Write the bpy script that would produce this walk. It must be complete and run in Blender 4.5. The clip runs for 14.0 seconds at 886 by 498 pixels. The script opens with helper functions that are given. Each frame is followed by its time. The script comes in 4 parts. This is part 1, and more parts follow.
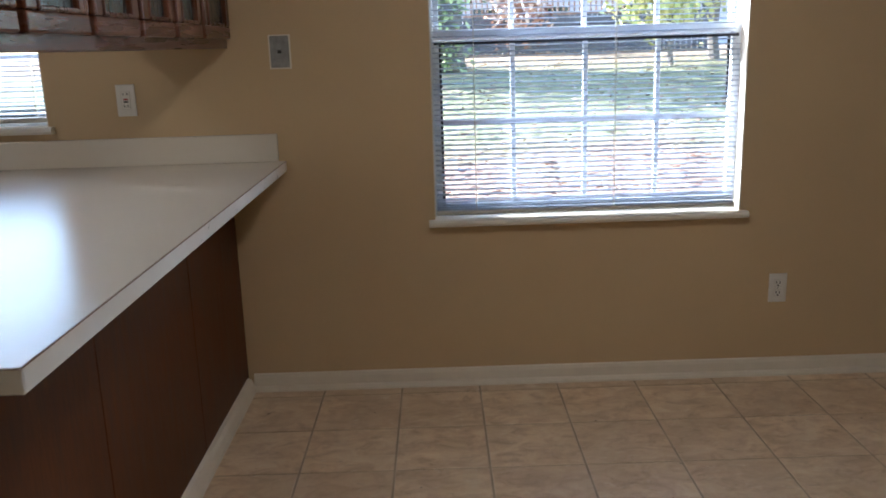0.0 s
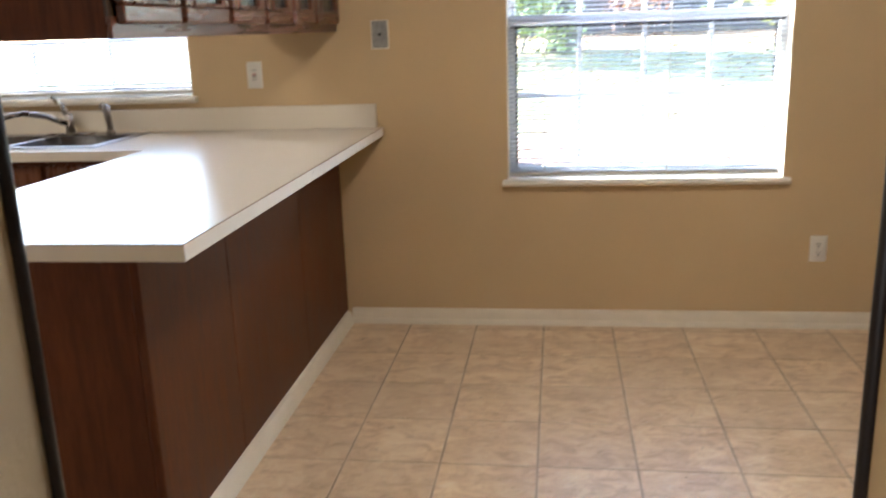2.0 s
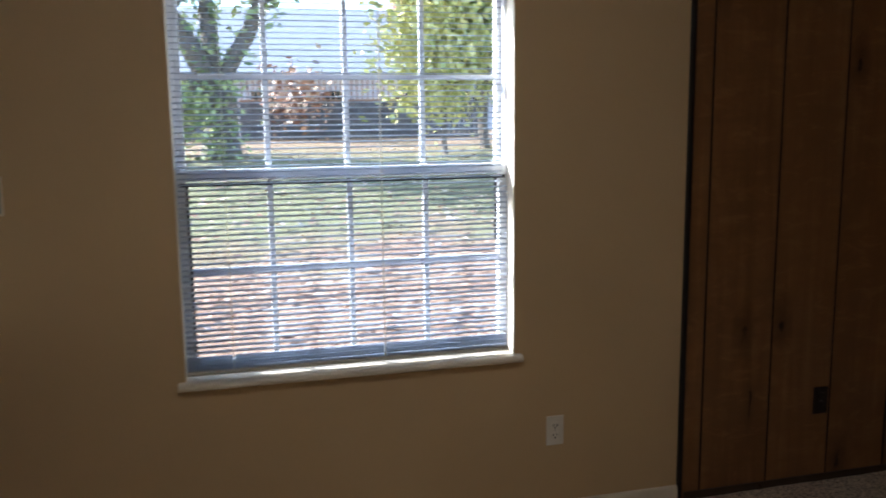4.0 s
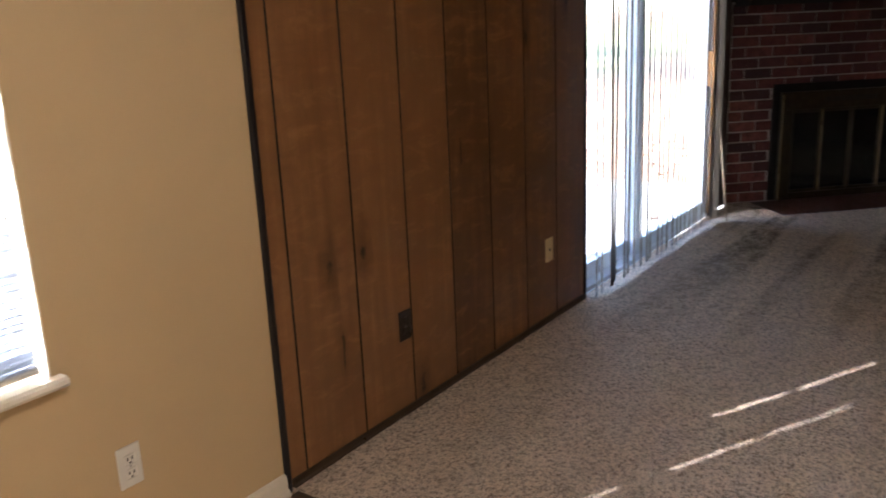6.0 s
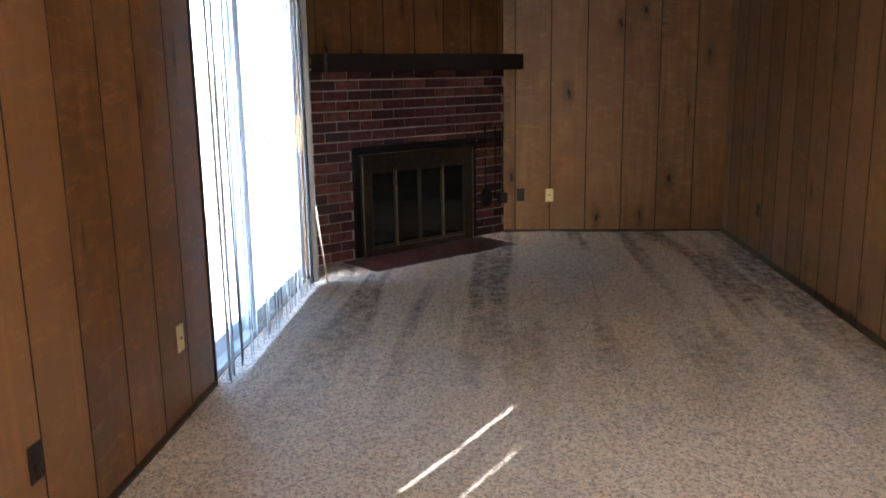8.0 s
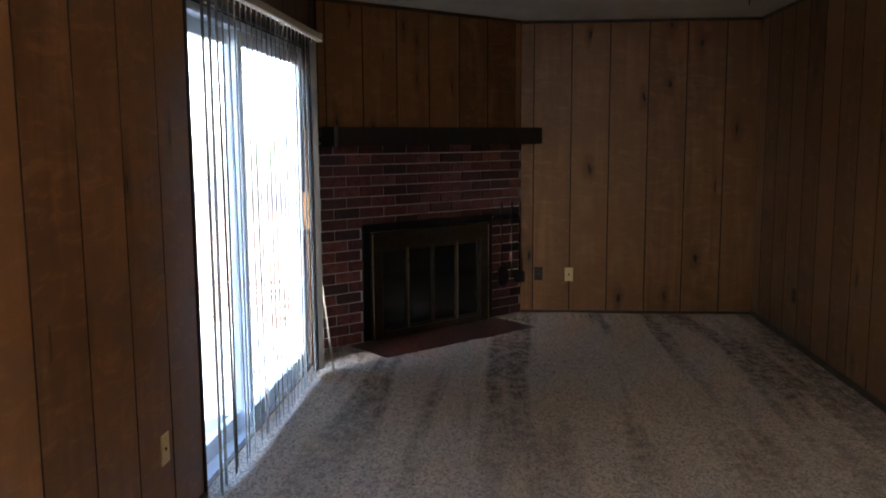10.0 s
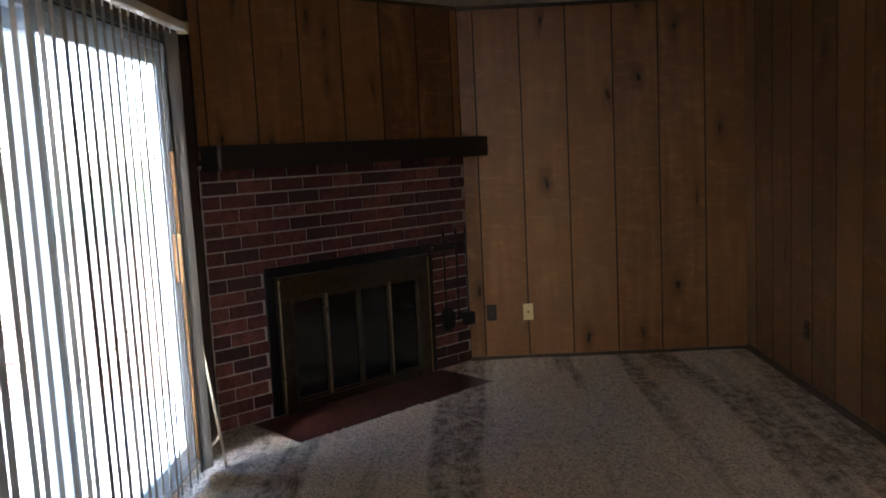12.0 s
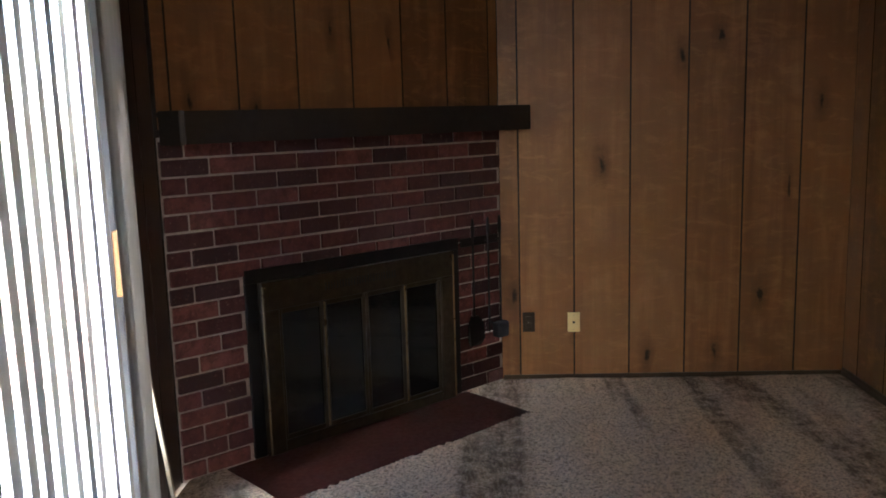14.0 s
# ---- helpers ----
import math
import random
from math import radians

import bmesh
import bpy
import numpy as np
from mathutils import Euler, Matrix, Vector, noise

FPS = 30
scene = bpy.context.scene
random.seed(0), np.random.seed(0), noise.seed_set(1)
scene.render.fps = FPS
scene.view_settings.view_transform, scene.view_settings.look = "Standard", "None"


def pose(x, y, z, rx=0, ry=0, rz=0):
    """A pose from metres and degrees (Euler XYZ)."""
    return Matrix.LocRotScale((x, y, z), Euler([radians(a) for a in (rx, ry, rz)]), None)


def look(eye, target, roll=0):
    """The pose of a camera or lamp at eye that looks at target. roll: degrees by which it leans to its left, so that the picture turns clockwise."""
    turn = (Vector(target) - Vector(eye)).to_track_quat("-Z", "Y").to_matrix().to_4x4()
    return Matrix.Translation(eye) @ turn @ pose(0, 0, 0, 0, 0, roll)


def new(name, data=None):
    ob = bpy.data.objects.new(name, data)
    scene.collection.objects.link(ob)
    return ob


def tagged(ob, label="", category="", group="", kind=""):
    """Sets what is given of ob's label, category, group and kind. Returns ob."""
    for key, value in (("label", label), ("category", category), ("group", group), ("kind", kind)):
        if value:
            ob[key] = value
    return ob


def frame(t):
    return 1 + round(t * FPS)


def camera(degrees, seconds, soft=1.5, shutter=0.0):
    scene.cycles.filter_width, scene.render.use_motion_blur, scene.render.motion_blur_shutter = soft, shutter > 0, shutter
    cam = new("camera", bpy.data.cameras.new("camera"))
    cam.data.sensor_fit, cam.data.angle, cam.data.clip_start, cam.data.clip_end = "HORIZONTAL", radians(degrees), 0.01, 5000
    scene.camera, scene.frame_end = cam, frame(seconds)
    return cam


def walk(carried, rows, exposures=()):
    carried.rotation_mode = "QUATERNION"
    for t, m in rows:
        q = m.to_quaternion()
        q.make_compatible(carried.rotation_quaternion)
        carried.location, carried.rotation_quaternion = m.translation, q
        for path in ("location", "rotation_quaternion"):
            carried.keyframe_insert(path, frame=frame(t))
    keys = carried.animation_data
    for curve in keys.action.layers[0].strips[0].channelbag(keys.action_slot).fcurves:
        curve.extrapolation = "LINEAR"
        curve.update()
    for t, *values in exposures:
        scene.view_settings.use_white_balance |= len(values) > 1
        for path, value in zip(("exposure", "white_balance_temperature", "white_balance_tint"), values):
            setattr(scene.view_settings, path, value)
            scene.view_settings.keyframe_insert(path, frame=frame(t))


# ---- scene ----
# ---- camera and walk ----
cam = camera(55.4, 14.0, soft=1.7, shutter=0.4)
PATH = [
    (0, (-0.123, 1.121, 1.312), (-0.117, 3.065, 0.842), -1.8),
    (0.5, (-0.032, 0.894, 1.317), (-0.129, 2.83, 0.825), -2.6),
    (1, (-0.024, 0.685, 1.309), (-0.232, 2.601, 0.773), -2.6),
    (1.5, (0.037, 0.592, 1.308), (-0.309, 2.482, 0.751), -2.4),
    (2, (0.074, 0.589, 1.321), (-0.194, 2.505, 0.816), -2.0),
    (2.2, (0.057, 0.628, 1.338), (-0.117, 2.575, 0.913), -1.5),
    (4.3, (-0.009, 1.595, 1.538), (0.662, 3.453, 1.23), -1.1),
    (4.5, (0.022, 1.714, 1.541), (0.815, 3.516, 1.19), -1.2),
    (5, (0.123, 1.986, 1.54), (1.195, 3.618, 1.107), -0.7),
    (5.5, (0.102, 2.175, 1.449), (1.468, 3.558, 0.982), -1.4),
    (6, (0.057, 2.433, 1.437), (1.63, 3.552, 0.913), -2.5),
    (6.5, (0.118, 2.649, 1.445), (1.839, 3.52, 0.916), -1.8),
    (7, (0.098, 2.795, 1.443), (1.972, 3.275, 0.934), -2.3),
    (7.5, (0.112, 2.898, 1.444), (2.045, 3.107, 0.975), -1.6),
    (8, (0.195, 2.931, 1.439), (2.147, 3.062, 1.026), -0.9),
    (8.5, (0.2, 2.999, 1.453), (2.163, 3.089, 1.083), -1.3),
    (8.7, (0.235, 3.012, 1.456), (2.197, 3.101, 1.077), -0.1),
    (10.8, (0.992, 2.975, 1.513), (2.979, 3.102, 1.328), -1.3),
    (11, (1.136, 2.932, 1.492), (3.126, 3.018, 1.304), -1.2),
    (11.5, (1.51, 2.903, 1.493), (3.499, 2.956, 1.288), -1.0),
    (12, (1.882, 2.925, 1.499), (3.867, 2.968, 1.264), -2.8),
    (12.5, (2.252, 2.894, 1.476), (4.235, 2.96, 1.231), -3.1),
    (13, (2.577, 2.953, 1.465), (4.557, 3.047, 1.197), -2.5),
    (13.5, (2.824, 3.012, 1.489), (4.799, 3.123, 1.192), -2.4),
    (14, (2.983, 3.021, 1.524), (4.957, 3.101, 1.213), -1.6),
]
EXPOSURES = [(0.0, 2.8, 5350, 12), (1.0, 3.32, 5800, 13), (2.2, 3.85, 5850, 12), (4.3, 2.05, 5600, 12), (5.0, 2.2, 5650, 14), (5.5, 3.1, 6100, 20), (6.0, 4.0, 6050, 17), (6.5, 4.75, 5850, 13), (7.0, 4.85, 5700, 11), (7.5, 5.1, 5650, 10), (8.5, 5.0, 5650, 10), (10.8, 3.85, 5600, 11), (11.5, 4.2, 5600, 11), (12.0, 4.45, 5700, 11), (12.5, 4.6, 5650, 11), (13.0, 4.85, 5700, 11), (14.0, 5.0, 5750, 12)]
walk(cam, [(t, look(eye, target, roll)) for t, eye, target, roll in PATH], EXPOSURES)

# ---- world and sun ----
SUN_EL, SUN_DIR = radians(31.0), Vector((0.884, -0.468, -0.60)).normalized()
world = bpy.data.worlds.new("sky_world")
scene.world = world
world.use_nodes = True
wn = world.node_tree
sky = wn.nodes.new("ShaderNodeTexSky")
sky.sky_type, sky.sun_disc, sky.sun_elevation, sky.sun_rotation = "NISHITA", False, SUN_EL, radians(-62.0)
wn.links.new(sky.outputs[0], wn.nodes["Background"].inputs[0])
wn.nodes["Background"].inputs[1].default_value = 0.14
sun_lamp = bpy.data.lights.new("sun", "SUN")
sun_lamp.energy, sun_lamp.angle, sun_lamp.color = 3.5, radians(0.5), (1.0, 0.95, 0.88)
sun_ob = new("sun", sun_lamp)
sun_ob.matrix_world = look((-20, 14, 16), Vector((-20, 14, 16)) + SUN_DIR)

LAMP_STRENGTH, KITCHEN_STRENGTH = 7.0, 3.8       # the two ceiling bowls
# added fill light at the hall's far end, where no window is built
hall_light = bpy.data.lights.new("hall_fill_light", "AREA")
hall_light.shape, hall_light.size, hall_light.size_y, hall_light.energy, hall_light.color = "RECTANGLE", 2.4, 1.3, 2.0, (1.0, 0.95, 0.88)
new("hall_fill_light", hall_light).matrix_world = look((-1.6, -2.19, 1.5), (-1.6, 0, 1.5))

# ---- materials ----
def material(name, build, rough=0.6, metal=0.0, spec=0.5):
    m = bpy.data.materials.new(name)
    m.use_nodes = True
    nt = m.node_tree
    b = nt.nodes["Principled BSDF"]
    b.inputs["Roughness"].default_value = rough
    b.inputs["Metallic"].default_value = metal
    b.inputs["Specular IOR Level"].default_value = spec
    build(Nodes(nt, b))
    return m


class Nodes:
    """Short hand for node trees."""
    def __init__(self, nt, b):
        self.nt, self.b = nt, b

    def add(self, kind, **values):
        n = self.nt.nodes.new(kind)
        for k, v in values.items():
            n.inputs[k].default_value = v
        return n

    def link(self, a, b):
        self.nt.links.new(a, b)

    def place(self, scale=(1, 1, 1), shift=False):
        """World position, stretched, and moved by chance for each object if shift."""
        g = self.add("ShaderNodeNewGeometry")
        mp = self.add("ShaderNodeMapping")
        mp.inputs["Scale"].default_value = scale
        self.link(g.outputs["Position"], mp.inputs["Vector"])
        if shift:
            o = self.add("ShaderNodeObjectInfo")
            c = self.add("ShaderNodeCombineXYZ")
            mu = self.add("ShaderNodeMath")
            mu.operation = "MULTIPLY"
            mu.inputs[1].default_value = 37.0
            self.link(o.outputs["Random"], mu.inputs[0])
            for k in range(3):
                self.link(mu.outputs[0], c.inputs[k])
            self.link(c.outputs[0], mp.inputs["Location"])
        return mp.outputs[0]

    def noise(self, vec, scale, detail=4, rough=0.55, distort=0.0):
        n = self.add("ShaderNodeTexNoise", Scale=scale, Detail=detail, Roughness=rough, Distortion=distort)
        self.link(vec, n.inputs["Vector"])
        return n.outputs["Fac"]

    def ramp(self, fac, stops):
        r = self.add("ShaderNodeValToRGB")
        e = r.color_ramp.elements
        while len(e) < len(stops):
            e.new(0.5)
        for el, (p, c) in zip(e, stops):
            el.position = p
            el.color = (*c, 1) if len(c) == 3 else c
        self.link(fac, r.inputs[0])
        return r.outputs[0]

    def grey(self, fac, a, b, lo=0.0, hi=1.0):
        m = self.add("ShaderNodeMapRange")
        for k, v in zip((1, 2, 3, 4), (a, b, lo, hi)):
            m.inputs[k].default_value = v
        self.link(fac, m.inputs[0])
        return m.outputs[0]

    def mix(self, fac, a, b, mode="MIX"):
        m = self.add("ShaderNodeMix")
        m.data_type, m.blend_type = "RGBA", mode
        for s_, v in ((m.inputs[0], fac), (m.inputs[6], a), (m.inputs[7], b)):
            if isinstance(v, (int, float)):
                s_.default_value = v
            elif isinstance(v, tuple):
                s_.default_value = (*v, 1)
            else:
                self.link(v, s_)
        return m.outputs[2]

    def random(self):
        return self.add("ShaderNodeObjectInfo").outputs["Random"]

    def colour(self, c):
        if isinstance(c, tuple):
            self.b.inputs["Base Color"].default_value = (*c, 1)
        else:
            self.link(c, self.b.inputs["Base Color"])

    def rough(self, fac):
        self.link(fac, self.b.inputs["Roughness"])

    def bump(self, fac, strength, dist=0.002):
        n = self.add("ShaderNodeBump", Strength=strength, Distance=dist)
        self.link(fac, n.inputs["Height"])
        self.link(n.outputs[0], self.b.inputs["Normal"])


def plain(name, c, rough=0.5, metal=0.0, vary=0.12, scale=9.0, bump=0.0, bscale=60.0, spec=0.5):
    """A nearly plain surface: slight blotches, uneven gloss, fine relief."""
    def build(n):
        v = n.place()
        f = n.noise(v, scale, 5)
        dark = tuple(x * (1 - vary) for x in c)
        light = tuple(min(1, x * (1 + vary)) for x in c)
        n.colour(n.ramp(f, [(0.3, dark), (0.7, light)]))
        n.rough(n.grey(n.noise(v, scale * 3, 3), 0.3, 0.7, max(0.02, rough - 0.08), min(1, rough + 0.08)))
        if bump:
            n.bump(n.noise(v, bscale, 3), bump)
    return material(name, build, rough, metal, spec)


def wall_paint(name, c, bump=0.35):
    def build(n):
        v = n.place()
        f = n.noise(v, 1.7, 3)
        base = n.ramp(f, [(0.25, tuple(x * 0.94 for x in c)), (0.75, tuple(x * 1.04 for x in c))])
        n.colour(base)
        n.bump(n.noise(v, 130, 4, 0.6), bump, 0.0015)
    return material(name, build, 0.62, spec=0.35)


def panel_wood(name, dark, mid, light):
    """Stained plywood planks: soft long grain, cloudy stain, a few dark knots and streaks, each plank of its own tone."""
    def build(n):
        grain = n.noise(n.place((7, 7, 0.5), True), 2.4, 5, 0.5, 0.6)
        fine = n.noise(n.place((150, 150, 4.0), True), 1.0, 4, 0.6)
        blot = n.noise(n.place((2.2, 2.2, 1.6), True), 1.5, 5, 0.62, 0.6)
        curl = n.noise(n.place((3.0, 3.0, 9.0), True), 2.0, 6, 0.68, 0.8)
        col = n.ramp(grain, [(0.28, dark), (0.5, mid), (0.74, light)])
        col = n.mix(n.grey(fine, 0.4, 0.7, 0.0, 0.25), col, tuple(x * 0.6 for x in dark))
        col = n.mix(n.grey(blot, 0.40, 0.60, 0.0, 0.85), col, tuple(x * 0.58 for x in mid))
        col = n.mix(n.grey(curl, 0.5, 0.66, 0.0, 0.55), col, tuple(x * 0.55 for x in mid))
        col = n.mix(n.grey(curl, 0.46, 0.34, 0.0, 0.35), col, tuple(x * 1.25 for x in light))
        col = n.mix(n.grey(n.random(), 0, 1, 0.0, 0.45), col, tuple(x * 1.15 for x in light))
        warp = n.noise(n.place((6, 6, 5), True), 3.0, 4, 0.65)

        def marks(across, upright, size, cut, halo, core):
            """Dark almond marks with a soft halo, in some cells only."""
            nonlocal col
            vo = n.add("ShaderNodeTexVoronoi", Scale=1.0)
            vo.voronoi_dimensions = "2D"
            axes = n.add("ShaderNodeSeparateXYZ")
            n.link(n.place((across, -across, upright), True), axes.inputs[0])
            along = n.add("ShaderNodeMath")
            n.link(axes.outputs[0], along.inputs[0])
            n.link(axes.outputs[1], along.inputs[1])
            flat = n.add("ShaderNodeCombineXYZ")
            n.link(along.outputs[0], flat.inputs[0])
            n.link(axes.outputs[2], flat.inputs[1])
            n.link(flat.outputs[0], vo.inputs["Vector"])
            sep = n.add("ShaderNodeSeparateColor")
            n.link(vo.outputs["Color"], sep.inputs[0])
            pick = n.grey(sep.outputs[0], cut, cut + 0.02)
            wob = n.add("ShaderNodeMath")
            wob.operation = "MULTIPLY_ADD"
            n.link(warp, wob.inputs[0])
            wob.inputs[1].default_value = 0.34
            n.link(vo.outputs["Distance"], wob.inputs[2])
            for lo, hi, k, tint in ((size * 0.4, size * 2.6, halo, 0.5), (size * 0.25, size * 0.75, core, 0.16)):
                f = n.grey(wob.outputs[0], lo + 0.16, hi + 0.16, k, 0.0)
                mu = n.add("ShaderNodeMath")
                mu.operation = "MULTIPLY"
                n.link(f, mu.inputs[0])
                n.link(pick, mu.inputs[1])
                col = n.mix(mu.outputs[0], col, tuple(x * tint for x in dark))

        marks(6.0, 2.3, 0.15, 0.86, 0.6, 1.0)       # knots
        marks(11.0, 1.5, 0.12, 0.955, 0.3, 0.8)     # long bark streaks
        n.colour(col)
        n.rough(n.grey(grain, 0.2, 0.8, 0.30, 0.44))
        n.bump(fine, 0.10, 0.001)
    return material(name, build, 0.4, spec=0.42)


def cabinet_wood(name, dark, light, rough=0.35, along=(14, 14, 1.2), spec=0.5):
    def build(n):
        v = n.place(along, True)
        g = n.noise(v, 2.6, 6, 0.55, 0.12)
        fine = n.noise(n.place(tuple(17 * a for a in along)), 1.0, 3)
        cloud = n.noise(n.place((1.6, 1.6, 0.7), True), 1.6, 4)
        col = n.ramp(g, [(0.25, dark), (0.75, light)])
        col = n.mix(n.grey(cloud, 0.4, 0.7, 0, 0.4), col, dark)
        n.colour(n.mix(n.grey(fine, 0.4, 0.7, 0, 0.35), col, tuple(x * 0.5 for x in dark)))
        n.rough(n.grey(g, 0.2, 0.8, rough - 0.06, rough + 0.1))
        n.bump(fine, 0.08, 0.0006)
    return material(name, build, rough, spec=spec)


def carpet_build(n):
    """Cut pile: light tips, dark gaps between tufts, brushed lanes of dark speckle."""
    v = n.place()
    fine = n.noise(v, 150, 3, 0.7)
    tuft = n.noise(v, 70, 5, 0.78, 0.2)
    mott = n.noise(v, 11, 6, 0.72)
    wear = n.noise(v, 1.6, 4, 0.6)
    lanes = n.noise(n.place((0.20, 2.3, 1)), 1.3, 3, 0.55, 0.25)
    brush = n.noise(n.place((7, 30, 1)), 1.6, 4, 0.7, 0.4)
    col = n.ramp(fine, [(0.3, (0.56, 0.43, 0.33)), (0.48, (0.90, 0.755, 0.61)), (0.66, (0.97, 0.88, 0.75))])
    col = n.mix(n.grey(tuft, 0.36, 0.54, 0.90, 0.0), col, (0.17, 0.122, 0.090))
    col = n.mix(n.grey(mott, 0.5, 0.66, 0.0, 0.22), col, (0.30, 0.235, 0.19))
    sep = n.add("ShaderNodeSeparateXYZ")
    n.link(v, sep.inputs[0])

    def times(a, b):
        mu = n.add("ShaderNodeMath")
        mu.operation = "MULTIPLY"
        n.link(a, mu.inputs[0])
        n.link(b, mu.inputs[1])
        return mu.outputs[0]

    lane = times(n.grey(lanes, 0.48, 0.56, 0.0, 1.0), n.grey(sep.outputs[0], 3.4, 5.4, 0.10, 0.92))
    lane = times(lane, n.grey(mott, 0.40, 0.56, 0.35, 1.0))
    lane = times(lane, n.grey(brush, 0.36, 0.56, 0.45, 1.0))
    col = n.mix(lane, col, (0.15, 0.12, 0.098))
    col = n.mix(n.grey(wear, 0.4, 0.75, 0.0, 0.16), col, (0.34, 0.275, 0.22))
    n.colour(col)
    ad = n.add("ShaderNodeMath")
    n.link(fine, ad.inputs[0])
    n.link(tuft, ad.inputs[1])
    n.bump(ad.outputs[0], 0.9, 0.010)


def vinyl_build(n):
    """Printed stone: soft clouds, short pale flecks and brown smudges."""
    cloud = n.noise(n.place((1, 1, 1), True), 3.2, 5, 0.6, 0.4)
    patch = n.noise(n.place((1.0, 1.5, 1), True), 11, 7, 0.68, 0.7)
    fleck = n.noise(n.place((1.0, 2.2, 1), True), 21, 5, 0.66, 0.6)
    col = n.ramp(patch, [(0.30, (0.46, 0.315, 0.19)), (0.45, (0.69, 0.51, 0.33)), (0.55, (0.81, 0.635, 0.425)), (0.70, (0.90, 0.765, 0.56))])
    col = n.mix(n.grey(cloud, 0.35, 0.65, 0.5, 0.0), col, (0.53, 0.385, 0.24))
    col = n.mix(n.grey(fleck, 0.58, 0.70, 0.0, 0.6), col, (0.86, 0.76, 0.61))
    col = n.mix(n.grey(fleck, 0.40, 0.30, 0.0, 0.5), col, (0.36, 0.245, 0.15))
    col = n.mix(n.grey(n.random(), 0, 1, 0.0, 0.22), col, (0.50, 0.38, 0.26))
    n.colour(col)
    n.rough(n.grey(patch, 0.2, 0.8, 0.26, 0.42))
    n.bump(patch, 0.10, 0.002)


def brick_build(n):
    v = n.place((1, 1, 1), True)
    r = n.random()
    body = n.ramp(r, [(0.0, (0.045, 0.028, 0.032)), (0.3, (0.085, 0.036, 0.037)), (0.6, (0.155, 0.052, 0.048)), (1.0, (0.24, 0.092, 0.080))])
    spots = n.noise(v, 22, 6, 0.72)
    col = n.mix(n.grey(spots, 0.38, 0.60, 0.7, 0.0), body, (0.06, 0.022, 0.024))
    dust = n.noise(v, 70, 4, 0.7)
    col = n.mix(n.grey(dust, 0.6, 0.75, 0.0, 0.5), col, (0.42, 0.26, 0.23))
    n.colour(col)
    n.bump(n.noise(v, 90, 5, 0.7), 0.6, 0.004)


def ceiling_build(n):
    v = n.place()
    n.colour(n.ramp(n.noise(v, 2.0, 4), [(0.3, (0.62, 0.59, 0.52)), (0.7, (0.74, 0.71, 0.64))]))
    n.bump(n.noise(v, 85, 4, 0.75), 1.0, 0.012)


def ground_build(n):
    g = n.add("ShaderNodeNewGeometry")
    sep = n.add("ShaderNodeSeparateXYZ")
    n.link(g.outputs["Position"], sep.inputs[0])
    v = n.place()
    leaf = n.noise(v, 16, 5, 0.75)
    leaves = n.ramp(leaf, [(0.3, (0.10, 0.055, 0.035)), (0.5, (0.34, 0.22, 0.15)), (0.7, (0.62, 0.46, 0.34))])
    grass = n.ramp(n.noise(v, 34, 5, 0.7), [(0.3, (0.11, 0.13, 0.06)), (0.7, (0.33, 0.36, 0.19))])
    patch = n.noise(v, 0.55, 5, 0.65)
    ad = n.add("ShaderNodeMath")
    ad.operation = "MULTIPLY_ADD"
    n.link(patch, ad.inputs[0])
    ad.inputs[1].default_value = 9.0
    n.link(sep.outputs[1], ad.inputs[2])
    far = n.grey(ad.outputs[0], 15.5, 17.5, 0.0, 0.75)
    back = n.grey(ad.outputs[0], 24.0, 28.0, 0.0, 0.8)
    col = n.mix(far, leaves, grass)
    n.colour(n.mix(back, col, leaves))
    n.bump(leaf, 0.8, 0.03)


def roof_build(n):
    v = n.place((1, 1, 6))
    n.colour(n.ramp(n.noise(v, 2.5, 5, 0.7), [(0.3, (0.30, 0.30, 0.31)), (0.7, (0.44, 0.44, 0.45))]))


def leaf_build(colours):
    def build(n):
        g = n.add("ShaderNodeNewGeometry")
        n.colour(n.ramp(g.outputs["Random Per Island"], colours))
        n.b.inputs["Transmission Weight"].default_value = 0.0
    return build


def glass_build(n):
    n.colour((0.93, 0.97, 0.96))
    n.b.inputs["Transmission Weight"].default_value = 1.0
    n.b.inputs["IOR"].default_value = 1.02


def pattern_glass_build(n):
    v = n.place((1, 1, 1))
    n.colour((0.085, 0.10, 0.095))
    n.b.inputs["Transmission Weight"].default_value = 0.1
    n.bump(n.noise(n.place((30, 30, 12)), 1.2, 2, 0.5, 1.5), 0.8, 0.004)


def vane_build(n):
    v = n.place((60, 60, 1.0))
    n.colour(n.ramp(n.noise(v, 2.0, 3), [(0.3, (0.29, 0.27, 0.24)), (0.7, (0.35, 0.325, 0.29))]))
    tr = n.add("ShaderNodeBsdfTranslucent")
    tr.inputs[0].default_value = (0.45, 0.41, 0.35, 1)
    mx = n.add("ShaderNodeMixShader")
    mx.inputs[0].default_value = 0.03
    out = [k for k in n.nt.nodes if k.type == "OUTPUT_MATERIAL"][0]
    n.link(n.b.outputs[0], mx.inputs[1])
    n.link(tr.outputs[0], mx.inputs[2])
    n.link(mx.outputs[0], out.inputs[0])


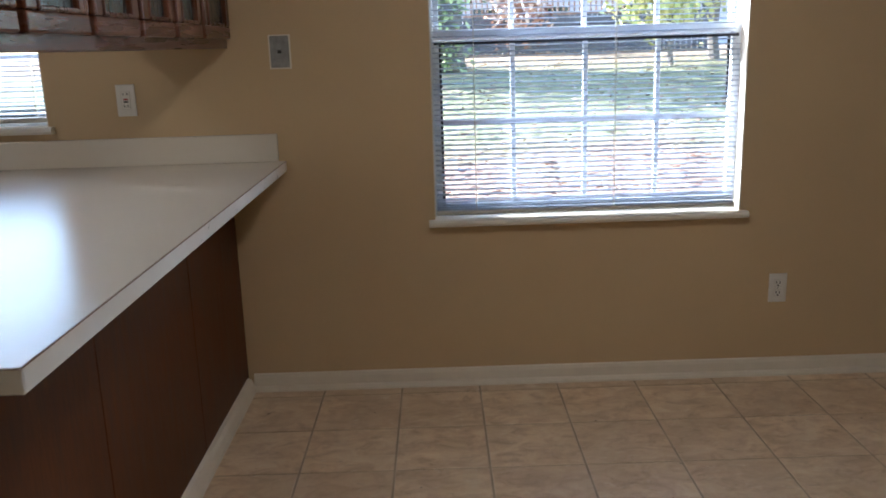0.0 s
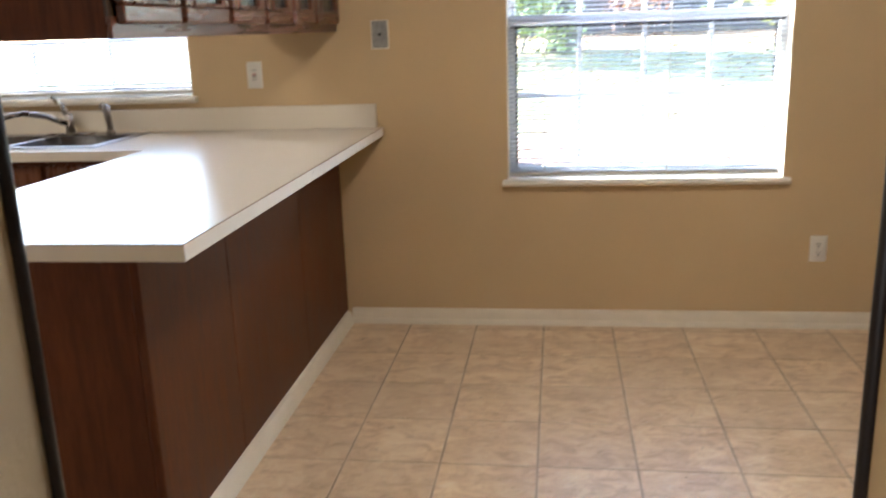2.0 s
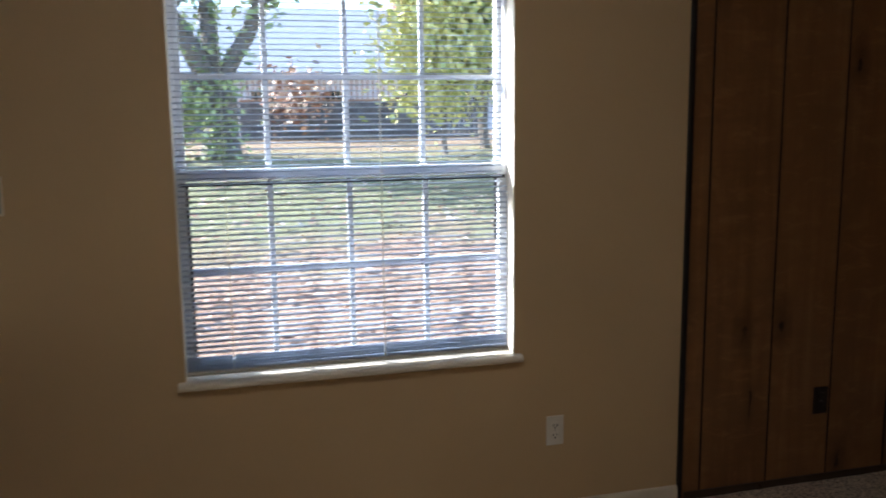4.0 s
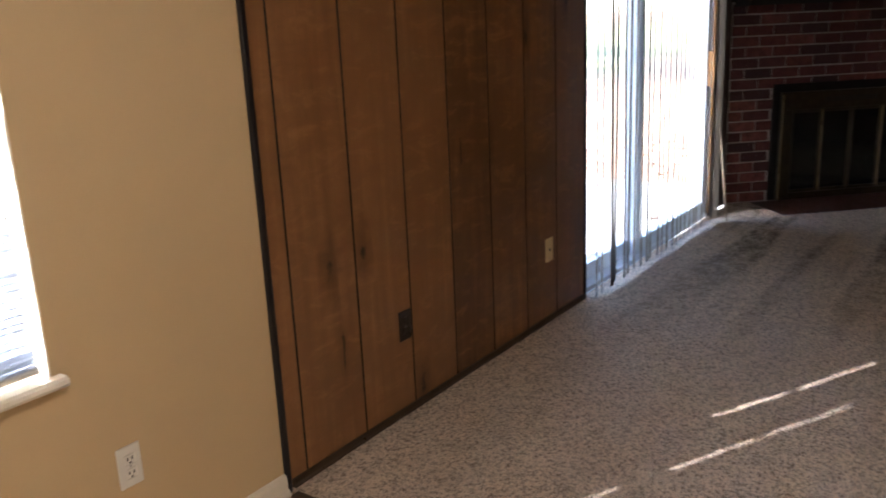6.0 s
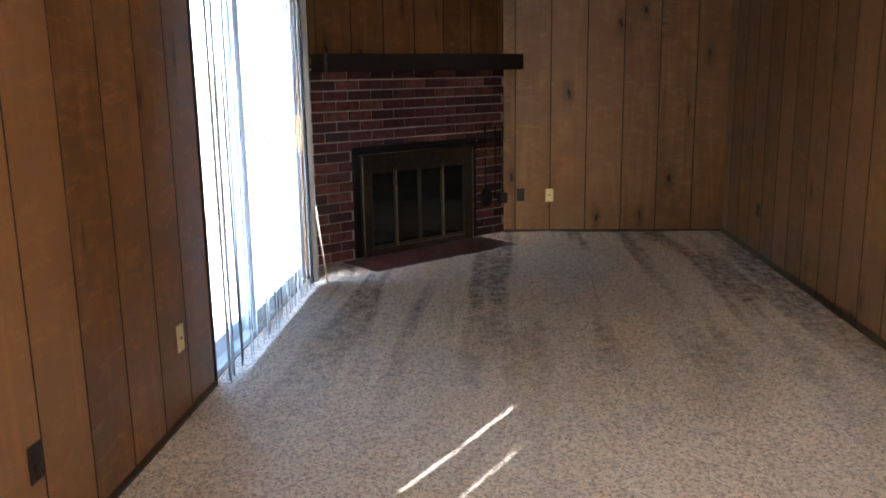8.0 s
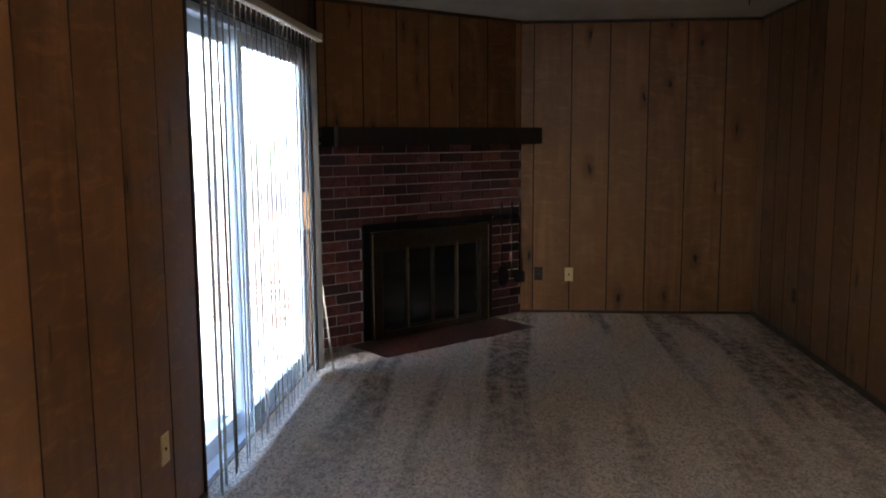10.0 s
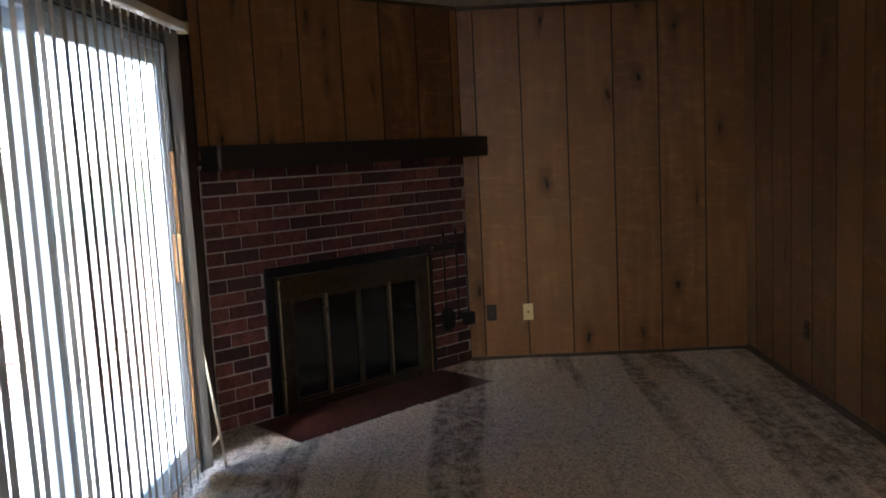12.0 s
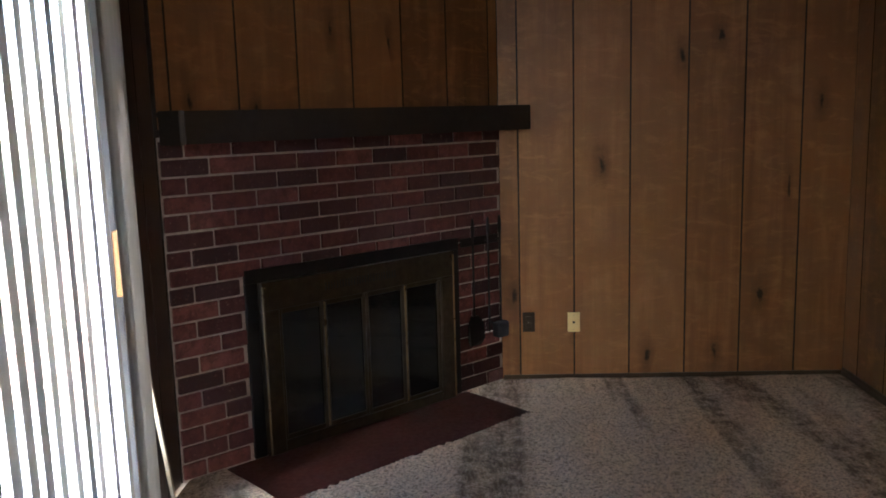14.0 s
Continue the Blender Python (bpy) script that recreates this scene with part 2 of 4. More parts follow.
CREAM = wall_paint("cream_wall_paint", (0.605, 0.455, 0.262))
CREAM_ROUGH = wall_paint("textured_wall_paint", (0.52, 0.44, 0.31), 0.9)
WHITE = plain("white_trim_paint", (0.78, 0.725, 0.61), 0.4, vary=0.05)
PANEL = panel_wood("panel_wood", (0.106, 0.046, 0.0175), (0.206, 0.094, 0.036), (0.325, 0.160, 0.063))
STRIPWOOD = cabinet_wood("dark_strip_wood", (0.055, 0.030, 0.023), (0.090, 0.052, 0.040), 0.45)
GROOVE = plain("groove_dark", (0.014, 0.009, 0.006), 0.8)
DARKTRIM = plain("dark_stained_trim", (0.048, 0.031, 0.019), 0.35, bump=0.1)
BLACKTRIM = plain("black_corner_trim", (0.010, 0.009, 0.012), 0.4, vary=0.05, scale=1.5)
CARPET = material("carpet", carpet_build, 0.95, spec=0.1)
VINYL = material("vinyl_tile", vinyl_build, 0.36, spec=0.5)
JOINT = plain("vinyl_joint", (0.42, 0.325, 0.225), 0.6, vary=0.3, scale=6)
def laminate_build(n):
    v = n.place()
    n.colour(n.ramp(n.noise(v, 1.5, 2), [(0.3, (0.73, 0.675, 0.57)), (0.7, (0.76, 0.705, 0.60))]))


LAMINATE = material("cream_laminate", laminate_build, 0.24, spec=0.28)
LAMEDGE = plain("laminate_edge", (0.74, 0.72, 0.68), 0.35, vary=0.04)
CABWOOD = cabinet_wood("cabinet_wood", (0.062, 0.018, 0.006), (0.150, 0.047, 0.015), 0.42, spec=0.22)
DOORWOOD = cabinet_wood("cabinet_door_wood", (0.085, 0.029, 0.014), (0.17, 0.064, 0.032), 0.26)
RAILWOOD = cabinet_wood("cabinet_rail_wood", (0.085, 0.029, 0.014), (0.17, 0.064, 0.032), 0.26, (14, 1.2, 14))
BRICK = material("brick", brick_build, 0.75, spec=0.3)
MORTAR = plain("mortar", (0.42, 0.37, 0.33), 0.9, vary=0.2, scale=40, bump=0.5, bscale=150)
HEARTH = plain("dark_red_hearth", (0.056, 0.015, 0.011), 0.42, vary=0.25, scale=14, bump=0.2)
MANTEL = plain("black_stained_mantel", (0.016, 0.012, 0.010), 0.45, vary=0.3, scale=20, bump=0.3)
IRON = plain("black_iron", (0.012, 0.012, 0.013), 0.45, 0.4, bump=0.1)
BRONZE = plain("antique_bronze", (0.065, 0.048, 0.030), 0.42, 0.75, vary=0.2, scale=25)
BRASS = plain("dull_brass", (0.26, 0.19, 0.095), 0.32, 0.9, vary=0.2)
FIREGLASS = plain("smoked_glass", (0.012, 0.014, 0.016), 0.10, vary=0.15, spec=0.6)
CEILING = material("popcorn_ceiling", ceiling_build, 0.95, spec=0.1)
PLASTIC = plain("white_plastic", (0.78, 0.76, 0.70), 0.35, vary=0.03)
IVORY = plain("ivory_plastic", (0.76, 0.62, 0.30), 0.35, vary=0.05)
BROWNPLATE = plain("brown_plastic", (0.020, 0.012, 0.009), 0.35)
SLOT = plain("slot_dark", (0.02, 0.02, 0.02), 0.6)
REDDOT = plain("red_button", (0.35, 0.03, 0.03), 0.5)
GREYPLATE = plain("grey_metal_plate", (0.30, 0.30, 0.29), 0.45, 0.5, vary=0.2, scale=40)
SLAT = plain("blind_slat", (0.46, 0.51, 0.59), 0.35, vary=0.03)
RAILMETAL = plain("blind_rail", (0.62, 0.60, 0.54), 0.4)
FRAME = plain("window_frame_metal", (0.78, 0.82, 0.86), 0.4, 0.0, vary=0.05)
DOORFRAME = plain("sliding_door_frame", (0.72, 0.79, 0.88), 0.4, 0.0, vary=0.06)
GLASS = material("clear_glass", glass_build, 0.0)
PATGLASS = material("pattern_glass", pattern_glass_build, 0.15)
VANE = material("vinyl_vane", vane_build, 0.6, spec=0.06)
STEEL = plain("brushed_steel", (0.42, 0.42, 0.42), 0.3, 1.0, vary=0.1, scale=60)
DARKSTEEL = plain("worn_basin_steel", (0.15, 0.15, 0.15), 0.42, 0.85, vary=0.2, scale=40)
NICKEL = plain("brushed_nickel", (0.40, 0.37, 0.33), 0.28, 1.0, vary=0.1)
STICKWOOD = plain("pale_stick_wood", (0.52, 0.44, 0.32), 0.6, vary=0.15, scale=30)
HANDLEWOOD = plain("orange_brown_wood", (0.34, 0.17, 0.055), 0.5, vary=0.2, scale=30)
SEAM = plain("laminate_seam", (0.22, 0.15, 0.10), 0.6)
VENTFRAME = plain("dark_vent_frame", (0.16, 0.15, 0.13), 0.6)
VENTMETAL = plain("vent_paint", (0.72, 0.68, 0.60), 0.5)
GROUND = material("leafy_ground", ground_build, 0.95, spec=0.1)
CONCRETE = plain("patio_concrete", (0.34, 0.33, 0.31), 0.85, vary=0.15, scale=5, bump=0.4)
BARK = plain("bark", (0.17, 0.145, 0.125), 0.9, vary=0.4, scale=12, bump=1.0, bscale=30)
ROOF = material("shingle_roof", roof_build, 0.9)
SIDING = plain("house_siding", (0.58, 0.55, 0.58), 0.7, vary=0.1, scale=2)
FENCEWOOD = plain("weathered_fence", (0.13, 0.13, 0.145), 0.85, vary=0.3, scale=4)
DECKWOOD = plain("deck_wood", (0.30, 0.19, 0.13), 0.8, vary=0.3, scale=6)
LEAFGREEN = material("leaf_green", leaf_build([(0.0, (0.12, 0.17, 0.06)), (0.5, (0.34, 0.40, 0.16)), (1.0, (0.58, 0.60, 0.28))]), 0.6)
LEAFYELLOW = material("leaf_yellow", leaf_build([(0.0, (0.34, 0.36, 0.10)), (0.5, (0.60, 0.58, 0.20)), (1.0, (0.78, 0.72, 0.34))]), 0.6)
LEAFBROWN = material("leaf_brown", leaf_build([(0.0, (0.12, 0.06, 0.04)), (0.4, (0.36, 0.20, 0.13)), (0.75, (0.55, 0.40, 0.30)), (1.0, (0.75, 0.62, 0.52))]), 0.7)
def glow_build(strength):
    def build(n):
        n.colour((0.8, 0.76, 0.68))
        n.b.inputs["Emission Color"].default_value = (1.0, 0.87, 0.70, 1)
        n.b.inputs["Emission Strength"].default_value = strength
    return build


LAMPGLOW = material("lit_bowl", glow_build(LAMP_STRENGTH), 0.5)
KITCHENGLOW = material("lit_kitchen_bowl", glow_build(KITCHEN_STRENGTH), 0.5)
RUBBER = plain("dark_rubber", (0.02, 0.02, 0.025), 0.7)


# ---- building helpers ----
def part(name, bm, mat, parent=None, label="", smooth=False):
    me = bpy.data.meshes.new(name)
    bm.normal_update()
    bm.to_mesh(me)
    bm.free()
    me.materials.append(mat)
    if smooth:
        for p in me.polygons:
            p.use_smooth = True
    ob = new(name, me)
    if parent is not None:
        adopt(ob, parent)
    if label:
        tagged(ob, label)
    return ob


def adopt(ob, parent):
    ob.parent = parent
    top, m = parent, Matrix.Identity(4)
    while top is not None:
        m = (top.matrix_basis if top.parent is None else top.matrix_parent_inverse @ top.matrix_basis) @ m
        top = top.parent
    ob.matrix_parent_inverse = m.inverted()


def thing(name, place, label, category, group=""):
    e = new(name)
    e.empty_display_size = 0.05
    e.matrix_basis = Matrix.Translation(place)
    return tagged(e, label, category, group)


def setting(name, bm, mat, label="", smooth=False):
    return tagged(part(name, bm, mat, None, "", smooth), label, "", "", "structure")


def box(bm, x0, x1, y0, y1, z0, z1, bevel=0.0, seg=1, m=None):
    vs = [bm.verts.new((x, y, z)) for x in (x0, x1) for y in (y0, y1) for z in (z0, z1)]
    fs = [bm.faces.new([vs[k] for k in q]) for q in ((0, 1, 3, 2), (4, 6, 7, 5), (0, 4, 5, 1), (2, 3, 7, 6), (0, 2, 6, 4), (1, 5, 7, 3))]
    if bevel:
        es = list({e for f in fs for e in f.edges})
        r = bmesh.ops.bevel(bm, geom=es, offset=bevel, segments=seg, affect="EDGES", profile=0.5)
        vs = list({v for f in r["faces"] for v in f.verts} | {v for v in vs if v.is_valid})
    if m is not None:
        for v in vs:
            v.co = m @ v.co
    return bm


def B(*a, bevel=0.0, seg=1, m=None):
    return box(bmesh.new(), *a, bevel=bevel, seg=seg, m=m)


def prism(pts, lo, hi, axis="z", m=None):
    """A polygon drawn out along an axis. pts are the other two coordinates, in the order x, y, z."""
    bm = bmesh.new()
    def at(a, b, h):
        p = Vector({"z": (a, b, h), "x": (h, a, b), "y": (a, h, b)}[axis])
        return m @ p if m is not None else p
    low = [bm.verts.new(at(a, b, lo)) for a, b in pts]
    top = [bm.verts.new(at(a, b, hi)) for a, b in pts]
    n = len(pts)
    bm.faces.new(low[::-1])
    bm.faces.new(top)
    for k in range(n):
        bm.faces.new((low[k], low[(k + 1) % n], top[(k + 1) % n], top[k]))
    bmesh.ops.recalc_face_normals(bm, faces=bm.faces)
    return bm


def tube(pts, radius, sides=10, m=None):
    """A round rod along points; radius may be a list."""
    bm = bmesh.new()
    pts = [Vector(p) for p in pts]
    rs = radius if isinstance(radius, (list, tuple)) else [radius] * len(pts)
    rings = []
    for k, p in enumerate(pts):
        d = (pts[min(k + 1, len(pts) - 1)] - pts[max(k - 1, 0)]).normalized()
        a = d.orthogonal().normalized()
        if rings:
            a = (last - last.dot(d) * d).normalized()
        last = a
        b = d.cross(a)
        ring = []
        for s_ in range(sides):
            t = 2 * math.pi * s_ / sides
            q = p + rs[k] * (math.cos(t) * a + math.sin(t) * b)
            ring.append(bm.verts.new(m @ q if m is not None else q))
        rings.append(ring)
    for r0, r1 in zip(rings, rings[1:]):
        for k in range(sides):
            bm.faces.new((r0[k], r0[(k + 1) % sides], r1[(k + 1) % sides], r1[k]))
    bm.faces.new(rings[0][::-1])
    bm.faces.new(rings[-1])
    return bm


def basis(p0, ux, uy, nx, ny):
    """Local x along a wall, y out of it into the room, z up."""
    return Matrix(((ux, nx, 0, p0[0]), (uy, ny, 0, p0[1]), (0, 0, 1, 0), (0, 0, 0, 1)))


# ---- plan ----
YW = 4.26            # window wall, inner face
XB = 7.72            # back wall of the family room
YR = 0.95            # south wall of the family room
XP = 1.715           # where carpet and panelling begin
H = 2.44             # ceiling
WT = 0.16            # outer wall thickness
WX0, WX1, WZ0, WZ1 = -0.14, 1.02, 0.665, 2.03      # dining window opening
KX0, KX1, KZ0, KZ1 = -2.76, -1.55, 1.06, 2.03      # kitchen window opening
SX0, SX1, SZ1 = 3.88, 5.95, 2.06                   # sliding door opening
FA, FB = (6.355, 4.30), (7.72, 2.885)              # fireplace face, end to end
FL = math.hypot(FB[0] - FA[0], FB[1] - FA[1])
FU = ((FB[0] - FA[0]) / FL, (FB[1] - FA[1]) / FL)
FIRE = basis(FA, FU[0], FU[1], FU[1], -FU[0])      # x along the face, y into the room
SHIFT = 0.340                                      # from the face's end to the surround's edge


# ---- large structure ----
def wall_with_holes(name, x0, x1, y0, y1, holes, mat, label):
    """A wall along x, pieces round each opening (x0, x1, z0, z1)."""
    bm = bmesh.new()
    at = x0
    for a, b, lo, hi in sorted(holes):
        box(bm, at, a, y0, y1, 0, H)
        if lo > 0:
            box(bm, a, b, y0, y1, 0, lo)
        box(bm, a, b, y0, y1, hi, H)
        at = b
    box(bm, at, x1, y0, y1, 0, H)
    return setting(name, bm, mat, label)


wall_north = wall_with_holes("wall_north_1", -3.6, XP, YW, YW + WT, [(KX0, KX1, KZ0, KZ1), (WX0, WX1, WZ0, WZ1)], CREAM, "tan painted drywall with a window over a white baseboard")
wall_panel = wall_with_holes("wall_north_2", XP, SX1 + 0.03, YW + 0.008, YW + WT, [(SX0, SX1, 0.0, SZ1)], GROOVE, "dark wood panelled wall with a sliding glass door")
setting("wall_north_3", B(SX1 + 0.03, 7.9, 4.312, YW + WT, 0, H), GROOVE, "dark wall strip between door and chimney")
wall_east = setting("wall_east", B(XB + 0.008, XB + 0.13, -0.2, YW + WT, 0, H), GROOVE, "brown wood panelled wall above beige carpet")
wall_south = setting("wall_south_1", B(XP + 0.12, XB + 0.008, YR - 0.12, YR - 0.008, 0, H), GROOVE, "brown wood panelled long wall")
wall_corner = setting("wall_corner", prism([(FA[0] - 0.006, YW + 0.06), (FA[0], FA[1] + 0.008), (FB[0] + 0.008, FB[1]), (XB + 0.02, YW + 0.06)], 0, H), GROOVE, "diagonal corner chimney wall")
setting("wall_south_2", B(0.302, XP + 0.12, 1.10, 1.19, 0, H), CREAM, "tan painted wall end at an opening")
setting("wall_south_3", B(-1.15, -0.353, 1.05, 1.19, 0, H), CREAM_ROUGH, "textured beige wall end at an opening")
setting("wall_south_4", B(XP, XP + 0.12, YR - 0.12, 1.10, 0, H), CREAM, "short tan return wall")
setting("lintel", B(-0.353, 0.302, 1.10, 1.19, 2.08, H), CREAM, "tan painted wall over an opening")
setting("wall_west", B(-3.72, -3.6, -2.2, YW + WT, 0, H), CREAM, "tan painted kitchen end wall")
setting("wall_hall_1", B(-3.6, XP + 0.12, -2.32, -2.2, 0, H), CREAM, "tan painted wall")
setting("wall_hall_2", B(XP, XP + 0.12, -2.2, YR - 0.12, 0, H), CREAM, "tan painted wall")
setting("ceiling", B(-3.72, XB + 0.13, -2.32, YW + WT, H, H + 0.12), CEILING, "off-white popcorn ceiling")
floor_base = setting("floor_1", B(-3.6, XP, -2.2, YW, -0.12, -0.0015), JOINT, "beige vinyl tile floor with a marbled pattern")
floor_carpet = setting("floor_2", B(XP, XB + 0.008, YR - 0.12, YW + 0.03, -0.12, -0.03), JOINT, "floor under the carpet")

# planks of the panelled walls
def plank_wall(parent, m, edges, z0, z1, mat=PANEL, gap=0.005, t=0.007):
    for a, b in zip(edges, edges[1:]):
        a2, b2, c = a + gap / 2, b - gap / 2, 0.002
        bm = prism([(a2, 0), (a2, t - c), (a2 + c, t), (b2 - c, t), (b2, t - c), (b2, 0)], z0, z1, "z", m)
        out = (m.to_3x3() @ Vector((0, 1, 0))).normalized()
        bm.normal_update()
        for f in bm.faces:
            f.material_index = 0 if f.normal.dot(out) > 0.9 else 1
        part("plank", bm, mat, parent).data.materials.append(GROOVE)


NORTH = basis((0, YW + 0.007), 1, 0, 0, -1)
EAST = basis((XB + 0.007, 0), 0, 1, -1, 0)
SOUTH = basis((0, YR - 0.007), 1, 0, 0, 1)
plank_wall(wall_panel, NORTH, [1.722, 1.807, 2.113, 2.404, 2.691, 2.984, 3.279, 3.571, SX0 - 0.012], 0.0, H)
plank_wall(wall_panel, NORTH, [SX0 - 0.03, 4.17, 4.47, 4.77, 5.07, 5.37, 5.67, SX1 + 0.03], SZ1 + 0.03, H)
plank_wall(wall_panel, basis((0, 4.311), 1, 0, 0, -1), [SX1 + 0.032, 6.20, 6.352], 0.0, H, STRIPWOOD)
plank_wall(wall_east, EAST, [0.945, 1.227, 1.539, 1.846, 2.16, 2.472, 2.781, 2.89], 0.0, H)
plank_wall(wall_south, SOUTH, [XP + 0.12 + 0.30 * k for k in range(19)] + [7.535, XB - 0.002], 0.0, H)
FACE = FIRE @ Matrix.Translation((SHIFT, 0, 0))      # x counted from the surround's edge
plank_wall(wall_corner, FACE, [-0.336, -0.271, 0.038, 0.338, 0.64, 0.942, 1.24, 1.545, 1.615], 1.50, H)

# carpet: a sheet with soft uneven pile edges
def carpet_sheet():
    bm = bmesh.new()
    nx, ny = 300, 168
    hx = HEARTHBOX
    inv = FACE.inverted()
    grid = {}
    for i in range(nx + 1):
        for j in range(ny + 1):
            x = XP + 0.005 + (XB - XP) * i / nx
            y = YR - 0.005 + (YW + 0.02 - YR) * j / ny
            z = 0.009 + 0.006 * noise.noise(Vector((x * 2.3, y * 2.3, 0))) + 0.003 * noise.noise(Vector((x * 9, y * 9, 4)))
            q = inv @ Vector((x, y, 0))
            ragged = 0.008 * noise.noise(Vector((x * 31, y * 31, 9)))
            if hx[0] + ragged < q.x < hx[1] + ragged and q.y < hx[2] - 0.004 + ragged:
                z = -0.02
            grid[i, j] = bm.verts.new((x, y, z))
    for i in range(nx):
        for j in range(ny):
            bm.faces.new((grid[i, j], grid[i + 1, j], grid[i + 1, j + 1], grid[i, j + 1]))
    return bm


HEARTHBOX = (-0.135, 1.33, 0.485)
carpet = setting("carpet", carpet_sheet(), CARPET, "beige cut-pile wall-to-wall carpet with vacuum marks", True)
hearth = thing("hearth", FACE @ Vector((0.58, 0.25, 0)), "dark red tiled hearth slab set flush in the carpet", "hearth")
part("slab", B(HEARTHBOX[0], HEARTHBOX[1], 0.002, HEARTHBOX[2], -0.03, 0.005, bevel=0.002, m=FACE), HEARTH, hearth)

# trims
def baseboard(name, x0, x1, y, mat=WHITE):
    """White baseboard on the window wall with a shoe moulding."""
    prof = [(y, 0), (y - 0.026, 0), (y - 0.026, 0.008), (y - 0.02, 0.018), (y - 0.013, 0.022), (y - 0.013, 0.056), (y - 0.009, 0.067), (y, 0.071)]
    return setting(name, prism(prof, x0, x1, "x"), mat, "white painted wooden baseboard")


baseboard("baseboard_1", -0.875, XP - 0.012, YW)
def dark_base(name, m, a, b, h=0.035):
    prof = [(0, 0), (0.014, 0), (0.014, h - 0.012), (0.007, h), (0, h)]
    pts = prof
    bm = bmesh.new()
    lo = [bm.verts.new(m @ Vector((a, p[0], p[1]))) for p in pts]
    hi = [bm.verts.new(m @ Vector((b, p[0], p[1]))) for p in pts]
    for k in range(len(pts)):
        bm.faces.new((lo[k], lo[(k + 1) % len(pts)], hi[(k + 1) % len(pts)], hi[k]))
    bm.faces.new(lo[::-1])
    bm.faces.new(hi)
    bmesh.ops.recalc_face_normals(bm, faces=bm.faces)
    return setting(name, bm, DARKTRIM, "dark stained wooden shoe moulding")


up = Matrix.Translation((0, 0.007, 0))
dark_base("baseboard_2", NORTH @ up, XP + 0.02, SX0 - 0.016)
dark_base("baseboard_3", EAST @ up, 0.96, 2.88, 0.03)
dark_base("baseboard_4", SOUTH @ up, XP + 0.13, XB - 0.02, 0.05)
TOP = Matrix(((1, 0, 0, 0), (0, 1, 0, 0), (0, 0, -1, H), (0, 0, 0, 1)))
dark_base("trim_1", NORTH @ up @ TOP, XP + 0.01, SX1 + 0.03, 0.025)
dark_base("trim_2", EAST @ up @ TOP, 0.96, 2.88, 0.025)
dark_base("trim_3", SOUTH @ up @ TOP, XP + 0.13, XB - 0.02, 0.025)
dark_base("trim_4", FACE @ up @ TOP, -0.33, 1.60, 0.025)
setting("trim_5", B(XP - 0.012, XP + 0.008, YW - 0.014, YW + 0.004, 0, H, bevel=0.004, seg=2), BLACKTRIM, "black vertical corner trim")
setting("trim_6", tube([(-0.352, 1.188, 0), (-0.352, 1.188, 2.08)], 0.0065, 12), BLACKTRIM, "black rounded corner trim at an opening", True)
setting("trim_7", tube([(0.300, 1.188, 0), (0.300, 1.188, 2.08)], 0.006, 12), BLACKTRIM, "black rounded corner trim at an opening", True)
setting("trim_8", B(0.297, 0.40, 1.055, 1.13, 0, 2.08, bevel=0.006), CREAM_ROUGH, "beige painted door jamb")
setting("trim_9", B(XP - 0.02, XP + 0.014, 1.10, YW - 0.03, -0.003, 0.007, bevel=0.002), DARKTRIM, "dark floor strip between vinyl and carpet")
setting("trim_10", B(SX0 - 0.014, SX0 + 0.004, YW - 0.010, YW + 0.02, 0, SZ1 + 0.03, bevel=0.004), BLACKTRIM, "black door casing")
setting("trim_11", B(SX1 - 0.004, SX1 + 0.031, YW - 0.008, YW + 0.06, 0, SZ1 + 0.03, bevel=0.004), DARKTRIM, "dark brown door casing")
setting("trim_12", B(SX0 + 0.004, SX1 - 0.004, YW - 0.012, YW + 0.02, SZ1, SZ1 + 0.03, bevel=0.004), DARKTRIM, "dark brown door casing")


# ---- dining window ----
def sash(parent, x0, x1, z0, z1, y, cols, rows, name, w=0.035, e=0.020):
    s_ = part(name, B(x0, x1, y - 0.018, y + 0.018, z0, z0 + w, bevel=0.004), FRAME, parent)
    box_parts = [(x0, x1, z1 - w, z1), (x0, x0 + e, z0 + w, z1 - w), (x1 - e, x1, z0 + w, z1 - w)]
    for a, b, lo, hi in box_parts:
        part("sash_rail", B(a, b, y - 0.018, y + 0.018, lo, hi, bevel=0.003), FRAME, s_)
    ix0, ix1, iz0, iz1 = x0 + e, x1 - e, z0 + w, z1 - w
    for k in range(1, cols):
        c = ix0 + (ix1 - ix0) * k / cols
        part("muntin", B(c - 0.009, c + 0.009, y - 0.008, y + 0.008, iz0, iz1, bevel=0.002), FRAME, s_)
    for k in range(1, rows):
        c = iz0 + (iz1 - iz0) * k / rows
        part("muntin", B(ix0, ix1, y - 0.0085, y + 0.0085, c - 0.009, c + 0.009, bevel=0.002), FRAME, s_)
    pane = part("pane", B(ix0 - 0.004, ix1 + 0.004, y - 0.002, y + 0.002, iz0 - 0.004, iz1 + 0.004), GLASS, s_)
    pane.visible_shadow = False
    return s_


